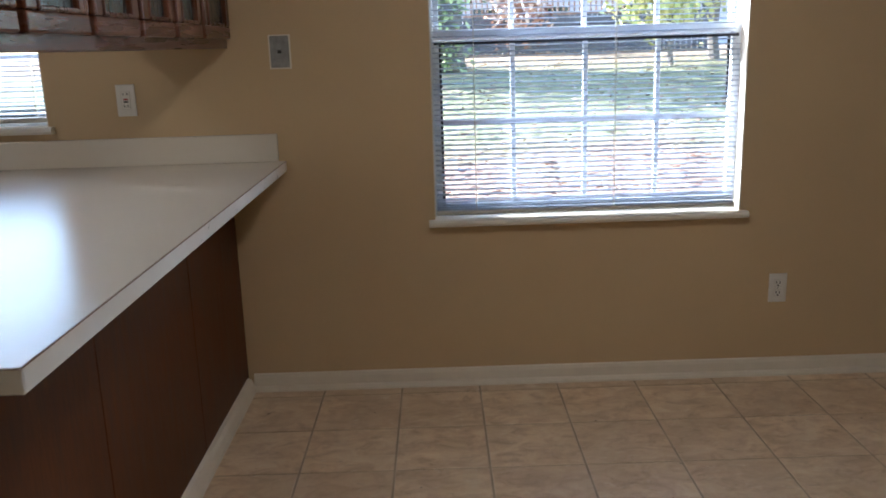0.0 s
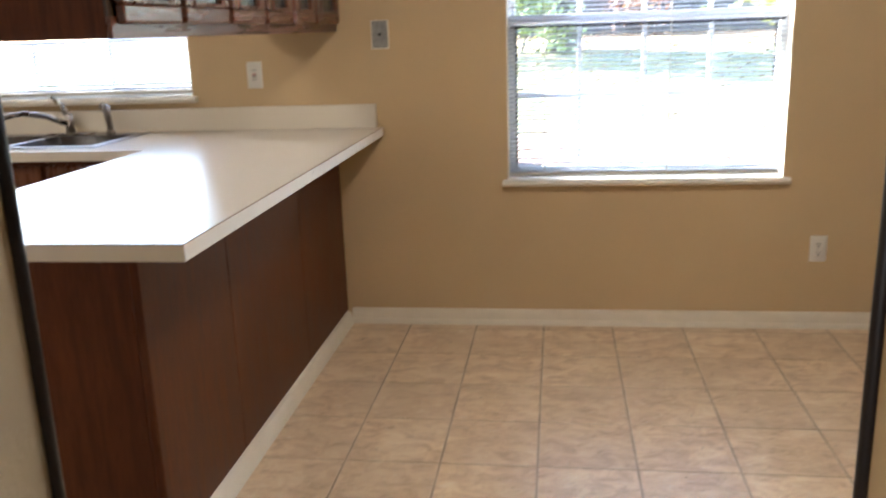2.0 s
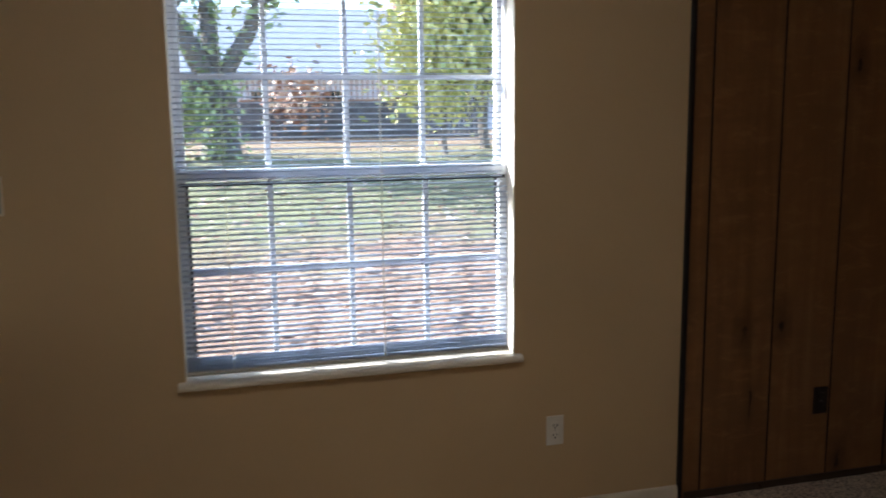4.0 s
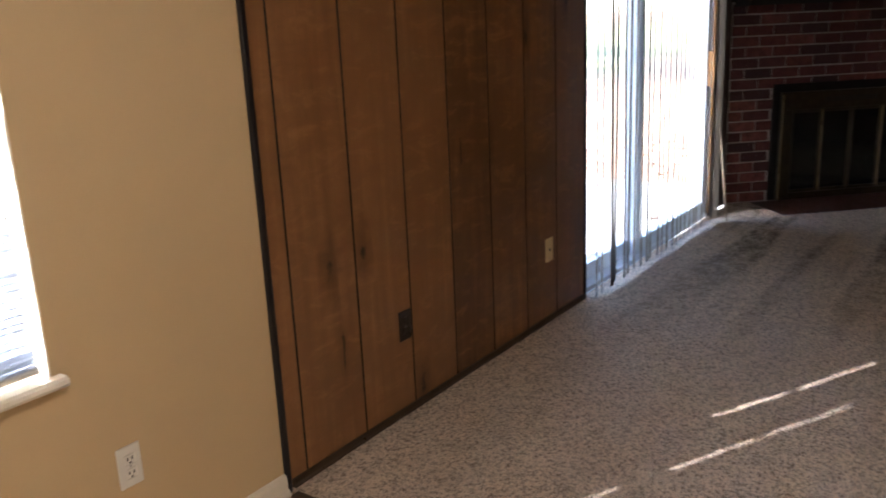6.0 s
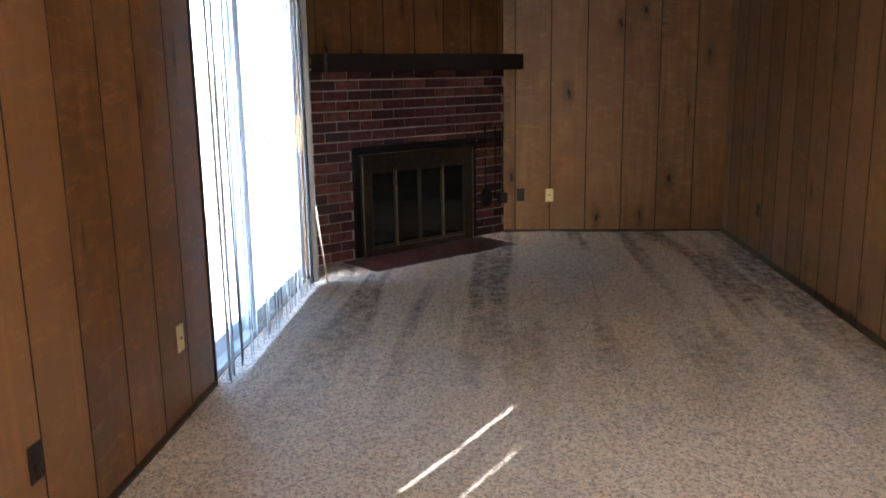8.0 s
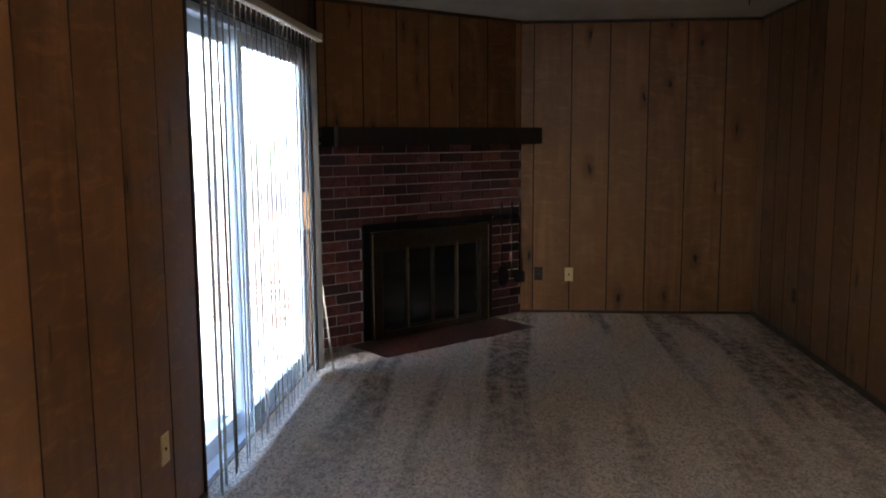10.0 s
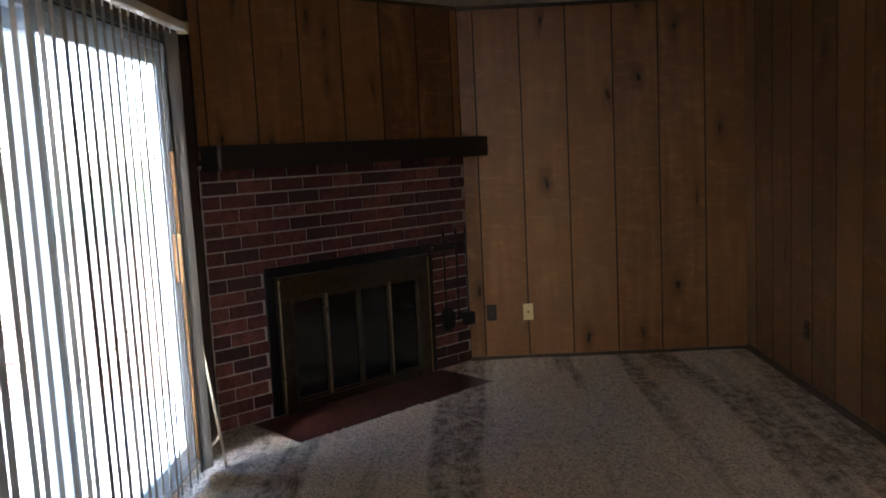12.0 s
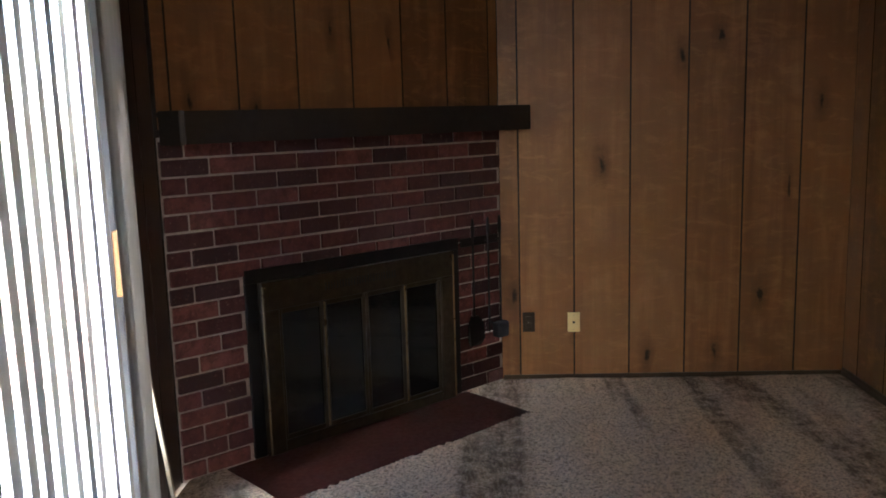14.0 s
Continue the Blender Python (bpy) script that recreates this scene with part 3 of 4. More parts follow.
def window(name, x0, x1, z0, z1, meet, cols, label):
    w = tagged(new(name), label, "", "", "structure")
    w.matrix_basis = Matrix.Translation(((x0 + x1) / 2, YW, z0))
    f = 0.016
    for a, b, lo, hi in ((x0, x1, z1 - f, z1), (x0, x1, z0, z0 + f), (x0, x0 + f, z0 + f, z1 - f), (x1 - f, x1, z0 + f, z1 - f)):
        part("window_frame", B(a, b, YW + 0.075, YW + 0.135, lo, hi, bevel=0.004), FRAME, w)
    sash(w, x0 + f, x1 - f, meet - 0.02, z1 - f, YW + 0.12, cols, 2, "upper_sash")
    sash(w, x0 + f, x1 - f, z0 + f, meet + 0.02, YW + 0.088, cols, 2, "lower_sash")
    for a, b, lo, hi in ((x0 + 0.0005, x0 + 0.004, z0 + 0.004, z1 - 0.004), (x1 - 0.004, x1 - 0.0005, z0 + 0.004, z1 - 0.004), (x0 + 0.0005, x1 - 0.0005, z1 - 0.004, z1 - 0.0005)):
        part("jamb_liner", B(a, b, YW + 0.002, YW + 0.075, lo, hi), WHITE, w, "white painted window reveal")
    for a, lo, hi in ((x0 + f + 0.018, z0 + f + 0.02, meet - 0.03), (x1 - f - 0.040, z0 + 0.42, meet - 0.03)):
        part("sash_track", B(a, a + 0.009, YW + 0.062, YW + 0.069, lo, hi), RUBBER, w, "dark window track seal")
    part("meeting_seal", B(x0 + f, x1 - f, YW + 0.0605, YW + 0.069, meet - 0.034, meet - 0.022), RUBBER, w, "dark seal under the meeting rail")
    prof = [(YW + 0.075, z0 - 0.022), (YW + 0.075, z0 + 0.003), (YW - 0.028, z0 + 0.003), (YW - 0.036, z0 - 0.003), (YW - 0.038, z0 - 0.012), (YW - 0.034, z0 - 0.02), (YW - 0.026, z0 - 0.022)]
    part("window_sill", prism(prof, x0 - 0.022, x1 + 0.022, "x"), WHITE, w, "white painted window sill")
    return w


def mini_blind(name, x0, x1, z0, z1, pitch, depth, y, tilt, label, cords, short=0.0):
    b = thing(name, ((x0 + x1) / 2, y, z0), label, "window blind")
    part("head_rail", B(x0, x1, y - 0.018, y + 0.018, z1 - 0.03, z1, bevel=0.002), RAILMETAL, b)
    part("bottom_rail", B(x0, x1, y - 0.013, y + 0.013, z0, z0 + 0.016, bevel=0.004), RAILMETAL, b, "beige bottom rail")
    bm = bmesh.new()
    cs, sn = math.cos(tilt), math.sin(tilt)
    xs = sorted([x0 + 0.004, x1 - 0.004] + [c + d for c in cords for d in (-0.0035, 0.0035)])
    rows = []
    for k in range(5):
        s_ = (-0.5, -0.3, 0.0, 0.3, 0.5)[k] * depth
        h = 0.0025 * (1 - (2 * s_ / depth) ** 2)
        rows.append([bm.verts.new((x, s_ * cs - h * sn, s_ * sn + h * cs)) for x in xs])
    for k, (r0, r1) in enumerate(zip(rows, rows[1:])):
        for i in range(len(xs) - 1):
            if k in (1, 2) and i % 2:
                continue        # the hole for the lift cord
            bm.faces.new((r0[i], r0[i + 1], r1[i + 1], r1[i]))
    bmesh.ops.solidify(bm, geom=bm.faces[:], thickness=0.0004)
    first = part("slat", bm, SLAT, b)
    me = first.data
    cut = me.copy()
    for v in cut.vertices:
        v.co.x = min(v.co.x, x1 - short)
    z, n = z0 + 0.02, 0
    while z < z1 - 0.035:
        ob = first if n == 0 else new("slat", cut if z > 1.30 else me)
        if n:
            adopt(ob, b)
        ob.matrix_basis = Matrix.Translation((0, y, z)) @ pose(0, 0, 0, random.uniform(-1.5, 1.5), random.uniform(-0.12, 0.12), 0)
        z += 0.0095 if n < 4 else pitch
        n += 1
    for c in cords:
        for dy in (-depth / 2 - 0.001, depth / 2 + 0.001):
            part("ladder_cord", tube([(c, y + dy, z0 + 0.01), (c, y + dy, z1 - 0.02)], 0.0011, 5), WHITE, b)
    return b


window("window_1", WX0, WX1, WZ0, WZ1, 1.345, 4, "white-framed double-hung window with divided panes")
mini_blind("mini_blind", WX0 + 0.006, WX1 - 0.022, WZ0 + 0.018, WZ1 - 0.004, 0.0187, 0.024, YW + 0.016, radians(9), "white mini blind lowered with open slats in the dining window", (0.02, 0.54), 0.024)
window("window_2", KX0, KX1, KZ0, KZ1, 1.54, 3, "white-framed kitchen window over the sink")
mini_blind("mini_blind", KX0 + 0.006, KX1 - 0.008, KZ0 + 0.018, KZ1 - 0.004, 0.0187, 0.024, YW + 0.04, radians(12), "white mini blind lowered in the kitchen window", (-2.63, -2.14, -1.60))


# ---- sliding door ----
def sliding_door():
    d = tagged(new("door_1"), "aluminium sliding glass door with two panels", "", "", "structure")
    d.matrix_basis = Matrix.Translation(((SX0 + SX1) / 2, YW + 0.08, 0))
    y0, y1 = YW + 0.03, YW + 0.14
    for a, b, lo, hi in ((SX0, SX1, 0, 0.03), (SX0, SX1, SZ1 - 0.04, SZ1), (SX0, SX0 + 0.035, 0.03, SZ1 - 0.04), (SX1 - 0.035, SX1, 0.03, SZ1 - 0.04)):
        part("door_frame", B(a, b, y0, y1, lo, hi, bevel=0.003), DOORFRAME, d)
    mid = 4.70
    for a, b, y in ((SX0 + 0.035, mid + 0.035, YW + 0.11), (mid - 0.035, SX1 - 0.035, YW + 0.06)):
        p = part("sliding_panel", B(a, b, y - 0.018, y + 0.018, 0.03, 0.12, bevel=0.003), DOORFRAME, d)
        for q in ((a, b, SZ1 - 0.11, SZ1 - 0.04), (a, a + 0.06, 0.12, SZ1 - 0.11), (b - 0.06, b, 0.12, SZ1 - 0.11)):
            part("stile", B(q[0], q[1], y - 0.018, y + 0.018, q[2], q[3], bevel=0.003), DOORFRAME, p)
        g = part("pane", B(a + 0.055, b - 0.055, y - 0.003, y + 0.003, 0.115, SZ1 - 0.105), GLASS, p)
        g.visible_shadow = False
    part("door_handle", B(SX1 - 0.085, SX1 - 0.055, YW - 0.005, YW + 0.042, 0.92, 1.16, bevel=0.008, seg=2), HANDLEWOOD, d, "orange-brown wooden pull handle")
    part("wood_strip", B(SX1 - 0.058, SX1 - 0.040, YW + 0.008, YW + 0.029, 0.03, 1.55, bevel=0.003), HANDLEWOOD, d, "orange-brown wooden jamb strip")
    return d


sliding_door()


def vertical_blind():
    b = thing("vertical_blind", (4.9, YW - 0.06, 2.12), "cream vertical blind hanging before the sliding door", "window blind")
    y = YW - 0.075
    x0, x1, last = SX0 - 0.06, 5.905, 5.74
    rail = part("head_rail", B(x0, x1, y - 0.022, y + 0.022, 2.105, 2.145, bevel=0.004), WHITE, b, "white metal head rail")
    part("end_cap", B(x1, x1 + 0.03, y - 0.026, y + 0.026, 2.095, 2.15, bevel=0.004), IVORY, rail)
    part("end_cap", B(x0 - 0.02, x0, y - 0.026, y + 0.026, 2.095, 2.15, bevel=0.004), IVORY, rail)
    for bx in (4.3, 5.3):
        part("bracket", B(bx, bx + 0.03, y + 0.022, YW - 0.002, 2.12, 2.155, bevel=0.002), WHITE, rail)
    bm = bmesh.new()
    w, top, low = 0.089, 2.085, 0.035
    rows = []
    for k in range(7):
        s_ = (k / 6 - 0.5) * w
        h = 0.006 * (1 - (2 * k / 6 - 1) ** 2)
        rows.append([bm.verts.new((s_, h, z)) for z in (low - 2.09, top - 2.09)])
    for r0, r1 in zip(rows, rows[1:]):
        bm.faces.new((r0[0], r1[0], r1[1], r0[1]))
    bmesh.ops.solidify(bm, geom=bm.faces[:], thickness=0.0008)
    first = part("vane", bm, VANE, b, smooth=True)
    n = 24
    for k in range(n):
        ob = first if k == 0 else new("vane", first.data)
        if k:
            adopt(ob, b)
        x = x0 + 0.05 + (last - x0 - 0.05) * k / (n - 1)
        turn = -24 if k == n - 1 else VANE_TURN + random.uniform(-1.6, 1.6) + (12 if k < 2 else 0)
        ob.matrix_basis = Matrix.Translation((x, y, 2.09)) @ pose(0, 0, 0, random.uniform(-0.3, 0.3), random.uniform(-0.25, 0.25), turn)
        part("clip", tube([(x, y, 2.075), (x, y, 2.108)], 0.004, 6), PLASTIC, b)
    return b


VANE_TURN = 15.5
vertical_blind()


# ---- fireplace ----
def fireplace_bricks():
    m = FACE
    back = part("mortar_bed", B(-0.338, 1.612, -0.004, 0.008, 0, 1.47, m=m), MORTAR, wall_corner, "pale mortar behind red bricks")
    L, C, j = 0.2145, 0.0762, 0.010
    made = {}
    def piece(a, b, z):
        w = round(b - a, 3)
        if w < 0.02:
            return
        if w not in made:
            bm = B(-w / 2, w / 2, 0.0, 0.020, -(C - j) / 2, (C - j) / 2, bevel=0.003)
            me = bpy.data.meshes.new("brick")
            bm.to_mesh(me)
            bm.free()
            me.materials.append(BRICK)
            made[w] = me
        ob = new("brick", made[w])
        adopt(ob, wall_corner)
        ob.matrix_basis = m @ Matrix.Translation(((a + b) / 2, random.uniform(-0.003, 0.0), z + random.uniform(-0.001, 0.001)))
    for k in range(19):
        z = 0.01 + C * (k + 0.5)
        start = -0.338 + (0.0 if k % 2 else -L / 2)
        # course 18 begins with a whole brick
        x = start
        while x < 1.612:
            a, b = max(x + j / 2, -0.338), min(x + L - j / 2, 1.612)
            if b > a:
                if z < 0.885:
                    if a < 0.0:
                        piece(a, min(b, 0.0), z)
                    if b > 1.28:
                        piece(max(a, 1.28), b, z)
                else:
                    piece(a, b, z)
            x += L


def fireplace_insert():
    m = FACE
    f = thing("fireplace_insert", m @ Vector((0.64, 0.03, 0)), "bronze fireplace door set with dark glass in a black border", "fireplace")
    w, h, e = 1.277, 0.878, 0.062
    for a, b, lo, hi in ((0, w, h - e, h), (0, e, 0.012, h - e), (w - e, w, 0.012, h - e)):
        part("black_border", B(a, b, 0.002, 0.024, lo, hi, bevel=0.003, m=m), IRON, f)
    # bronze plate round the doors
    top = part("top_plate", B(e, w - e, 0.004, 0.050, 0.685, h - e, bevel=0.004, m=m), BRONZE, f, "antique bronze top plate with a vent")
    for k in range(26):
        x = 0.40 + k * 0.0165
        part("vent_slot", B(x, x + 0.006, 0.0495, 0.0515, 0.735, 0.772, m=m), SLOT, top)
    for x in (e + 0.02, w - e - 0.02):
        part("screw", tube([m @ Vector((x, 0.049, 0.79)), m @ Vector((x, 0.054, 0.79))], 0.006, 8), BRASS, top)
    for a, b in ((e, 0.150), (w - 0.150, w - e)):
        side = part("side_plate", B(a, b, 0.004, 0.050, 0.012, 0.685, bevel=0.004, m=m), BRONZE, f)
        ex = a + 0.006 if a < 0.5 else b - 0.006
        part("edge_strip", B(ex - 0.005, ex + 0.005, 0.050, 0.056, 0.02, 0.80, bevel=0.002, m=m), BRASS, side)
    part("bottom_rail", B(0.150, w - 0.150, 0.004, 0.045, 0.012, 0.062, bevel=0.003, m=m), BRONZE, f)
    part("firebox", B(0.150, w - 0.150, -0.02, 0.006, 0.062, 0.685, m=m), IRON, f)
    n, a0, a1 = 4, 0.150, w - 0.150
    for k in range(n):
        a, b = a0 + (a1 - a0) * k / n, a0 + (a1 - a0) * (k + 1) / n
        d = part("glass_door", B(a + 0.010, b - 0.010, 0.018, 0.026, 0.075, 0.675, m=m), FIREGLASS, f)
        part("door_stile", B(a + 0.001, a + 0.018, 0.012, 0.040, 0.063, 0.684, bevel=0.004, m=m), BRONZE, d)
        part("door_stile", B(b - 0.018, b - 0.001, 0.012, 0.040, 0.063, 0.684, bevel=0.004, m=m), BRONZE, d)
        part("door_rail", B(a + 0.018, b - 0.018, 0.012, 0.036, 0.660, 0.684, bevel=0.003, m=m), BRONZE, d)
        part("door_rail", B(a + 0.018, b - 0.018, 0.012, 0.036, 0.063, 0.085, bevel=0.003, m=m), BRONZE, d)
    for k in (1, 3):
        x = a0 + (a1 - a0) * k / n
        part("door_trim", B(x - 0.006, x + 0.006, 0.040, 0.047, 0.07, 0.68, bevel=0.003, m=m), BRASS, f)
    return f


def mantel():
    m = FACE
    t = thing("mantel_shelf", m @ Vector((0.65, 0.1, 1.44)), "black stained timber mantel beam over the brick fireplace", "mantel")
    lo, hi = 1.442, 1.572
    def board(name, pts, z0, z1):
        bm = prism(pts, z0, z1, "z", m)
        bmesh.ops.bevel(bm, geom=bm.edges[:], offset=0.003, segments=2, affect="EDGES")
        part(name, bm, MANTEL, t)
    board("front_board", [(-0.300, 0.164), (-0.300, 0.186), (1.688, 0.184), (1.688, 0.164)], lo, hi)
    board("top_board", [(-0.334, 0.004), (-0.300, 0.1635), (1.664, 0.1635), (1.664, 0.062), (1.606, 0.004)], hi - 0.022, hi - 0.002)
    board("bottom_board", [(-0.334, 0.022), (-0.300, 0.1635), (1.664, 0.1635), (1.664, 0.064), (1.622, 0.022)], lo + 0.002, lo + 0.020)
    board("end_board", [(-0.352, 0.060), (-0.336, 0.060), (-0.3005, 0.164), (-0.3005, 0.188), (-0.318, 0.180)], lo - 0.003, hi + 0.002)
    board("end_board", [(1.6645, 0.066), (1.688, 0.088), (1.688, 0.1635), (1.6645, 0.1635)], lo, hi)
    return t


def fire_tools():
    m = FACE
    r = thing("fire_tool_rack", m @ Vector((1.42, 0.03, 0.84)), "black iron tool rack on the brick beside the fireplace", "tool rack")
    part("bar", B(1.29, 1.575, 0.020, 0.032, 0.822, 0.868, bevel=0.003, m=m), IRON, r)
    for x in (1.35, 1.466, 1.556):
        part("hook", tube([m @ Vector((x, 0.03, 0.845)), m @ Vector((x, 0.055, 0.84)), m @ Vector((x, 0.058, 0.86))], 0.005, 6), IRON, r)
    y = 0.060
    s_ = thing("fire_shovel", m @ Vector((1.35, y, 0.3)), "black iron hearth shovel hanging from a rack", "fire tool", "fireplace tools")
    part("handle", tube([m @ Vector((1.35, y, z)) for z in (0.43, 0.7, 0.86, 0.90, 0.95, 0.975)], [0.006, 0.006, 0.006, 0.010, 0.010, 0.005], 8), IRON, s_)
    bm = prism([(1.325, 0.44), (1.375, 0.44), (1.405, 0.40), (1.41, 0.31), (1.385, 0.275), (1.315, 0.275), (1.29, 0.31), (1.295, 0.40)], y - 0.006, y + 0.004, "y")
    for v in bm.verts:
        v.co.y += 1.5 * (v.co.x - 1.35) ** 2 * 3
        v.co = m @ v.co
    part("blade", bm, IRON, s_)
    p = thing("fire_poker", m @ Vector((1.466, y, 0.3)), "thin black iron fire poker hanging from a rack", "fire tool", "fireplace tools")
    part("rod", tube([m @ Vector((1.466, y, z)) for z in (0.33, 0.4, 0.86, 0.90, 0.95, 0.975)], [0.003, 0.006, 0.006, 0.010, 0.010, 0.005], 8), IRON, p)
    part("tip", tube([m @ Vector((1.466, y, 0.40)), m @ Vector((1.485, y, 0.375)), m @ Vector((1.492, y, 0.39))], [0.005, 0.005, 0.002], 6), IRON, p)
    b = thing("hearth_brush", m @ Vector((1.556, y, 0.3)), "black hearth brush hanging from a rack", "fire tool", "fireplace tools")
    part("handle", tube([m @ Vector((1.556, y, z)) for z in (0.38, 0.6, 0.86, 0.90, 0.95, 0.975)], [0.007, 0.006, 0.006, 0.010, 0.010, 0.005], 8), IRON, b)
    part("bristles", B(1.512, 1.598, y - 0.028, y + 0.028, 0.285, 0.375, bevel=0.012, seg=2, m=m), RUBBER, b)


fireplace_insert()
mantel()
fire_tools()


# ---- kitchen peninsula and counter ----
def counter():
    c = thing("countertop", (-1.1, 3.2, 0.87), "cream laminate peninsula countertop with a backsplash", "countertop")
    z0, z1 = 0.872, 0.91
    sx0, sx1, sy0, sy1 = -2.55, -1.76, 3.73, 4.17
    # L shape round the sink opening, in one mesh
    bm = bmesh.new()
    cells = [(-1.49, -0.69, 2.185, 3.62), (sx1, -0.69, 3.62, YW - 0.003), (sx0, sx1, 3.62, sy0), (sx0, sx1, sy1, YW - 0.003), (-3.6, sx0, 3.62, YW - 0.003)]
    for a in cells:
        box(bm, *a, z0, z1)
    bmesh.ops.remove_doubles(bm, verts=bm.verts, dist=0.0005)
    part("top", bm, LAMINATE, c)
    part("edge_band", B(-0.689, -0.6865, 2.186, YW - 0.004, z0 + 0.001, z1 - 0.001), LAMEDGE, c, "pale laminate edge strip")
    part("edge_band", B(-1.49, -0.6865, 2.1815, 2.184, z0 + 0.001, z1 - 0.001), LAMEDGE, c)
    part("seam", B(-0.6895, -0.6862, 2.186, YW - 0.004, z1 - 0.0015, z1 + 0.0004), SEAM, c, "thin brown laminate seam")
    part("seam", B(-1.49, -0.6895, 2.1812, 2.186, z1 - 0.0015, z1 + 0.0004), SEAM, c)
    part("backsplash", B(-3.6, -0.712, YW - 0.022, YW - 0.001, z1, 1.013, bevel=0.004, seg=2), LAMINATE, c)
    k = thing("kitchen_sink", (-2.15, 3.95, 0.8), "stainless steel double kitchen sink in the counter", "sink")
    rim = bmesh.new()
    for a in ((sx0 - 0.02, sx1 + 0.02, sy0 - 0.02, sy0 + 0.02), (sx0 - 0.02, sx1 + 0.02, sy1 - 0.05, sy1 + 0.02), (sx0 - 0.02, sx0 + 0.02, sy0 + 0.02, sy1 - 0.05), (sx1 - 0.02, sx1 + 0.02, sy0 + 0.02, sy1 - 0.05), (-2.17, -2.14, sy0 + 0.02, sy1 - 0.05)):
        box(rim, *a, z1 + 0.0005, z1 + 0.006, bevel=0.002)
    part("rim", rim, STEEL, k)
    for a, b in ((sx0 + 0.02, -2.17), (-2.14, sx1 - 0.02)):
        y0, y1, d = sy0 + 0.02, sy1 - 0.05, z1 - 0.17
        bm = bmesh.new()
        top = [bm.verts.new(p) for p in ((a, y0, z1 + 0.002), (b, y0, z1 + 0.002), (b, y1, z1 + 0.002), (a, y1, z1 + 0.002))]
        low = [bm.verts.new(p) for p in ((a + 0.03, y0 + 0.03, d), (b - 0.03, y0 + 0.03, d), (b - 0.03, y1 - 0.03, d), (a + 0.03, y1 - 0.03, d))]
        for q in range(4):
            bm.faces.new((top[q], low[q], low[(q + 1) % 4], top[(q + 1) % 4]))
        bm.faces.new(low)
        bmesh.ops.bevel(bm, geom=[e for e in bm.edges if not e.is_boundary], offset=0.02, segments=3, affect="EDGES")
        part("basin", bm, DARKSTEEL, k, smooth=True)
    fz = z1 + 0.006
    f = thing("faucet", (-2.09, 4.14, fz), "brushed nickel kitchen faucet with a lever", "faucet")
    part("base_plate", B(-2.20, -1.98, 4.115, 4.165, fz, fz + 0.008, bevel=0.004, seg=2), NICKEL, f)
    part("body", tube([(-2.09, 4.14, fz + 0.006), (-2.09, 4.14, fz + 0.05), (-2.095, 4.14, fz + 0.09)], [0.022, 0.019, 0.017], 14), NICKEL, f, smooth=True)
    part("lever", tube([(-2.095, 4.14, fz + 0.085), (-2.12, 4.14, fz + 0.13), (-2.16, 4.13, fz + 0.17)], [0.016, 0.011, 0.007], 10), NICKEL, f, smooth=True)
    part("spout", tube([(-2.10, 4.13, fz + 0.05), (-2.15, 4.06, fz + 0.09), (-2.21, 3.99, fz + 0.112), (-2.27, 3.93, fz + 0.10), (-2.29, 3.91, fz + 0.075)], [0.014, 0.012, 0.011, 0.011, 0.011], 10), NICKEL, f, smooth=True)
    s_ = thing("side_sprayer", (-1.90, 4.14, fz), "brushed nickel sink side sprayer", "faucet")
    part("collar", tube([(-1.90, 4.14, fz), (-1.90, 4.14, fz + 0.02)], [0.022, 0.017], 12), NICKEL, s_, smooth=True)
    part("spray_head", tube([(-1.90, 4.14, fz + 0.02), (-1.903, 4.14, fz + 0.08), (-1.908, 4.135, fz + 0.115), (-1.925, 4.12, fz + 0.13)], [0.012, 0.015, 0.017, 0.012], 10), NICKEL, s_, smooth=True)


def peninsula():
    p = thing("peninsula_cabinet", (-1.17, 3.2, 0), "dark wood veneer peninsula base cabinet", "cabinet")
    z1, y0 = 0.872, 2.365
    part("body", B(-1.44, -0.905, y0 + 0.02, YW - 0.002, 0, z1 - 0.001), CABWOOD, p)
    for a, b in ((y0 + 0.032, 2.897), (2.90, 3.62), (3.623, YW - 0.002)):
        part("back_panel", B(-0.905, -0.897, a, b, 0.0, z1 - 0.001, bevel=0.0015), CABWOOD, p)
    part("corner_strip", B(-0.918, -0.894, y0, y0 + 0.03, 0, z1 - 0.001, bevel=0.003), CABWOOD, p)
    part("end_panel", B(-1.44, -0.918, y0 + 0.004, y0 + 0.02, 0, z1 - 0.001, bevel=0.002), CABWOOD, p)
    part("clip", B(-1.09, -1.03, y0 - 0.03, y0 + 0.004, z1 - 0.016, z1 - 0.001, bevel=0.002), GREYPLATE, p, "small metal counter clip")
    prof = [(-0.897, 0), (-0.868, 0), (-0.868, 0.02), (-0.876, 0.045), (-0.884, 0.058), (-0.897, 0.062)]
    setting("baseboard_5", prism(prof, y0 + 0.0, YW - 0.026, "y"), WHITE, "chipped white baseboard along the peninsula")
    s_ = thing("sink_cabinet", (-2.5, 3.9, 0), "dark wood sink base cabinet under the counter", "cabinet")
    part("body", B(-3.6, -1.445, 3.66, YW - 0.002, 0.09, z1 - 0.001), CABWOOD, s_)
    x = -1.50
    while x > -3.4:
        d = part("cabinet_door", B(x - 0.42, x, 3.645, 3.66, 0.12, 0.70, bevel=0.004), DOORWOOD, s_)
        part("drawer_front", B(x - 0.42, x, 3.645, 3.66, 0.72, 0.85, bevel=0.004), DOORWOOD, s_)
        x -= 0.44


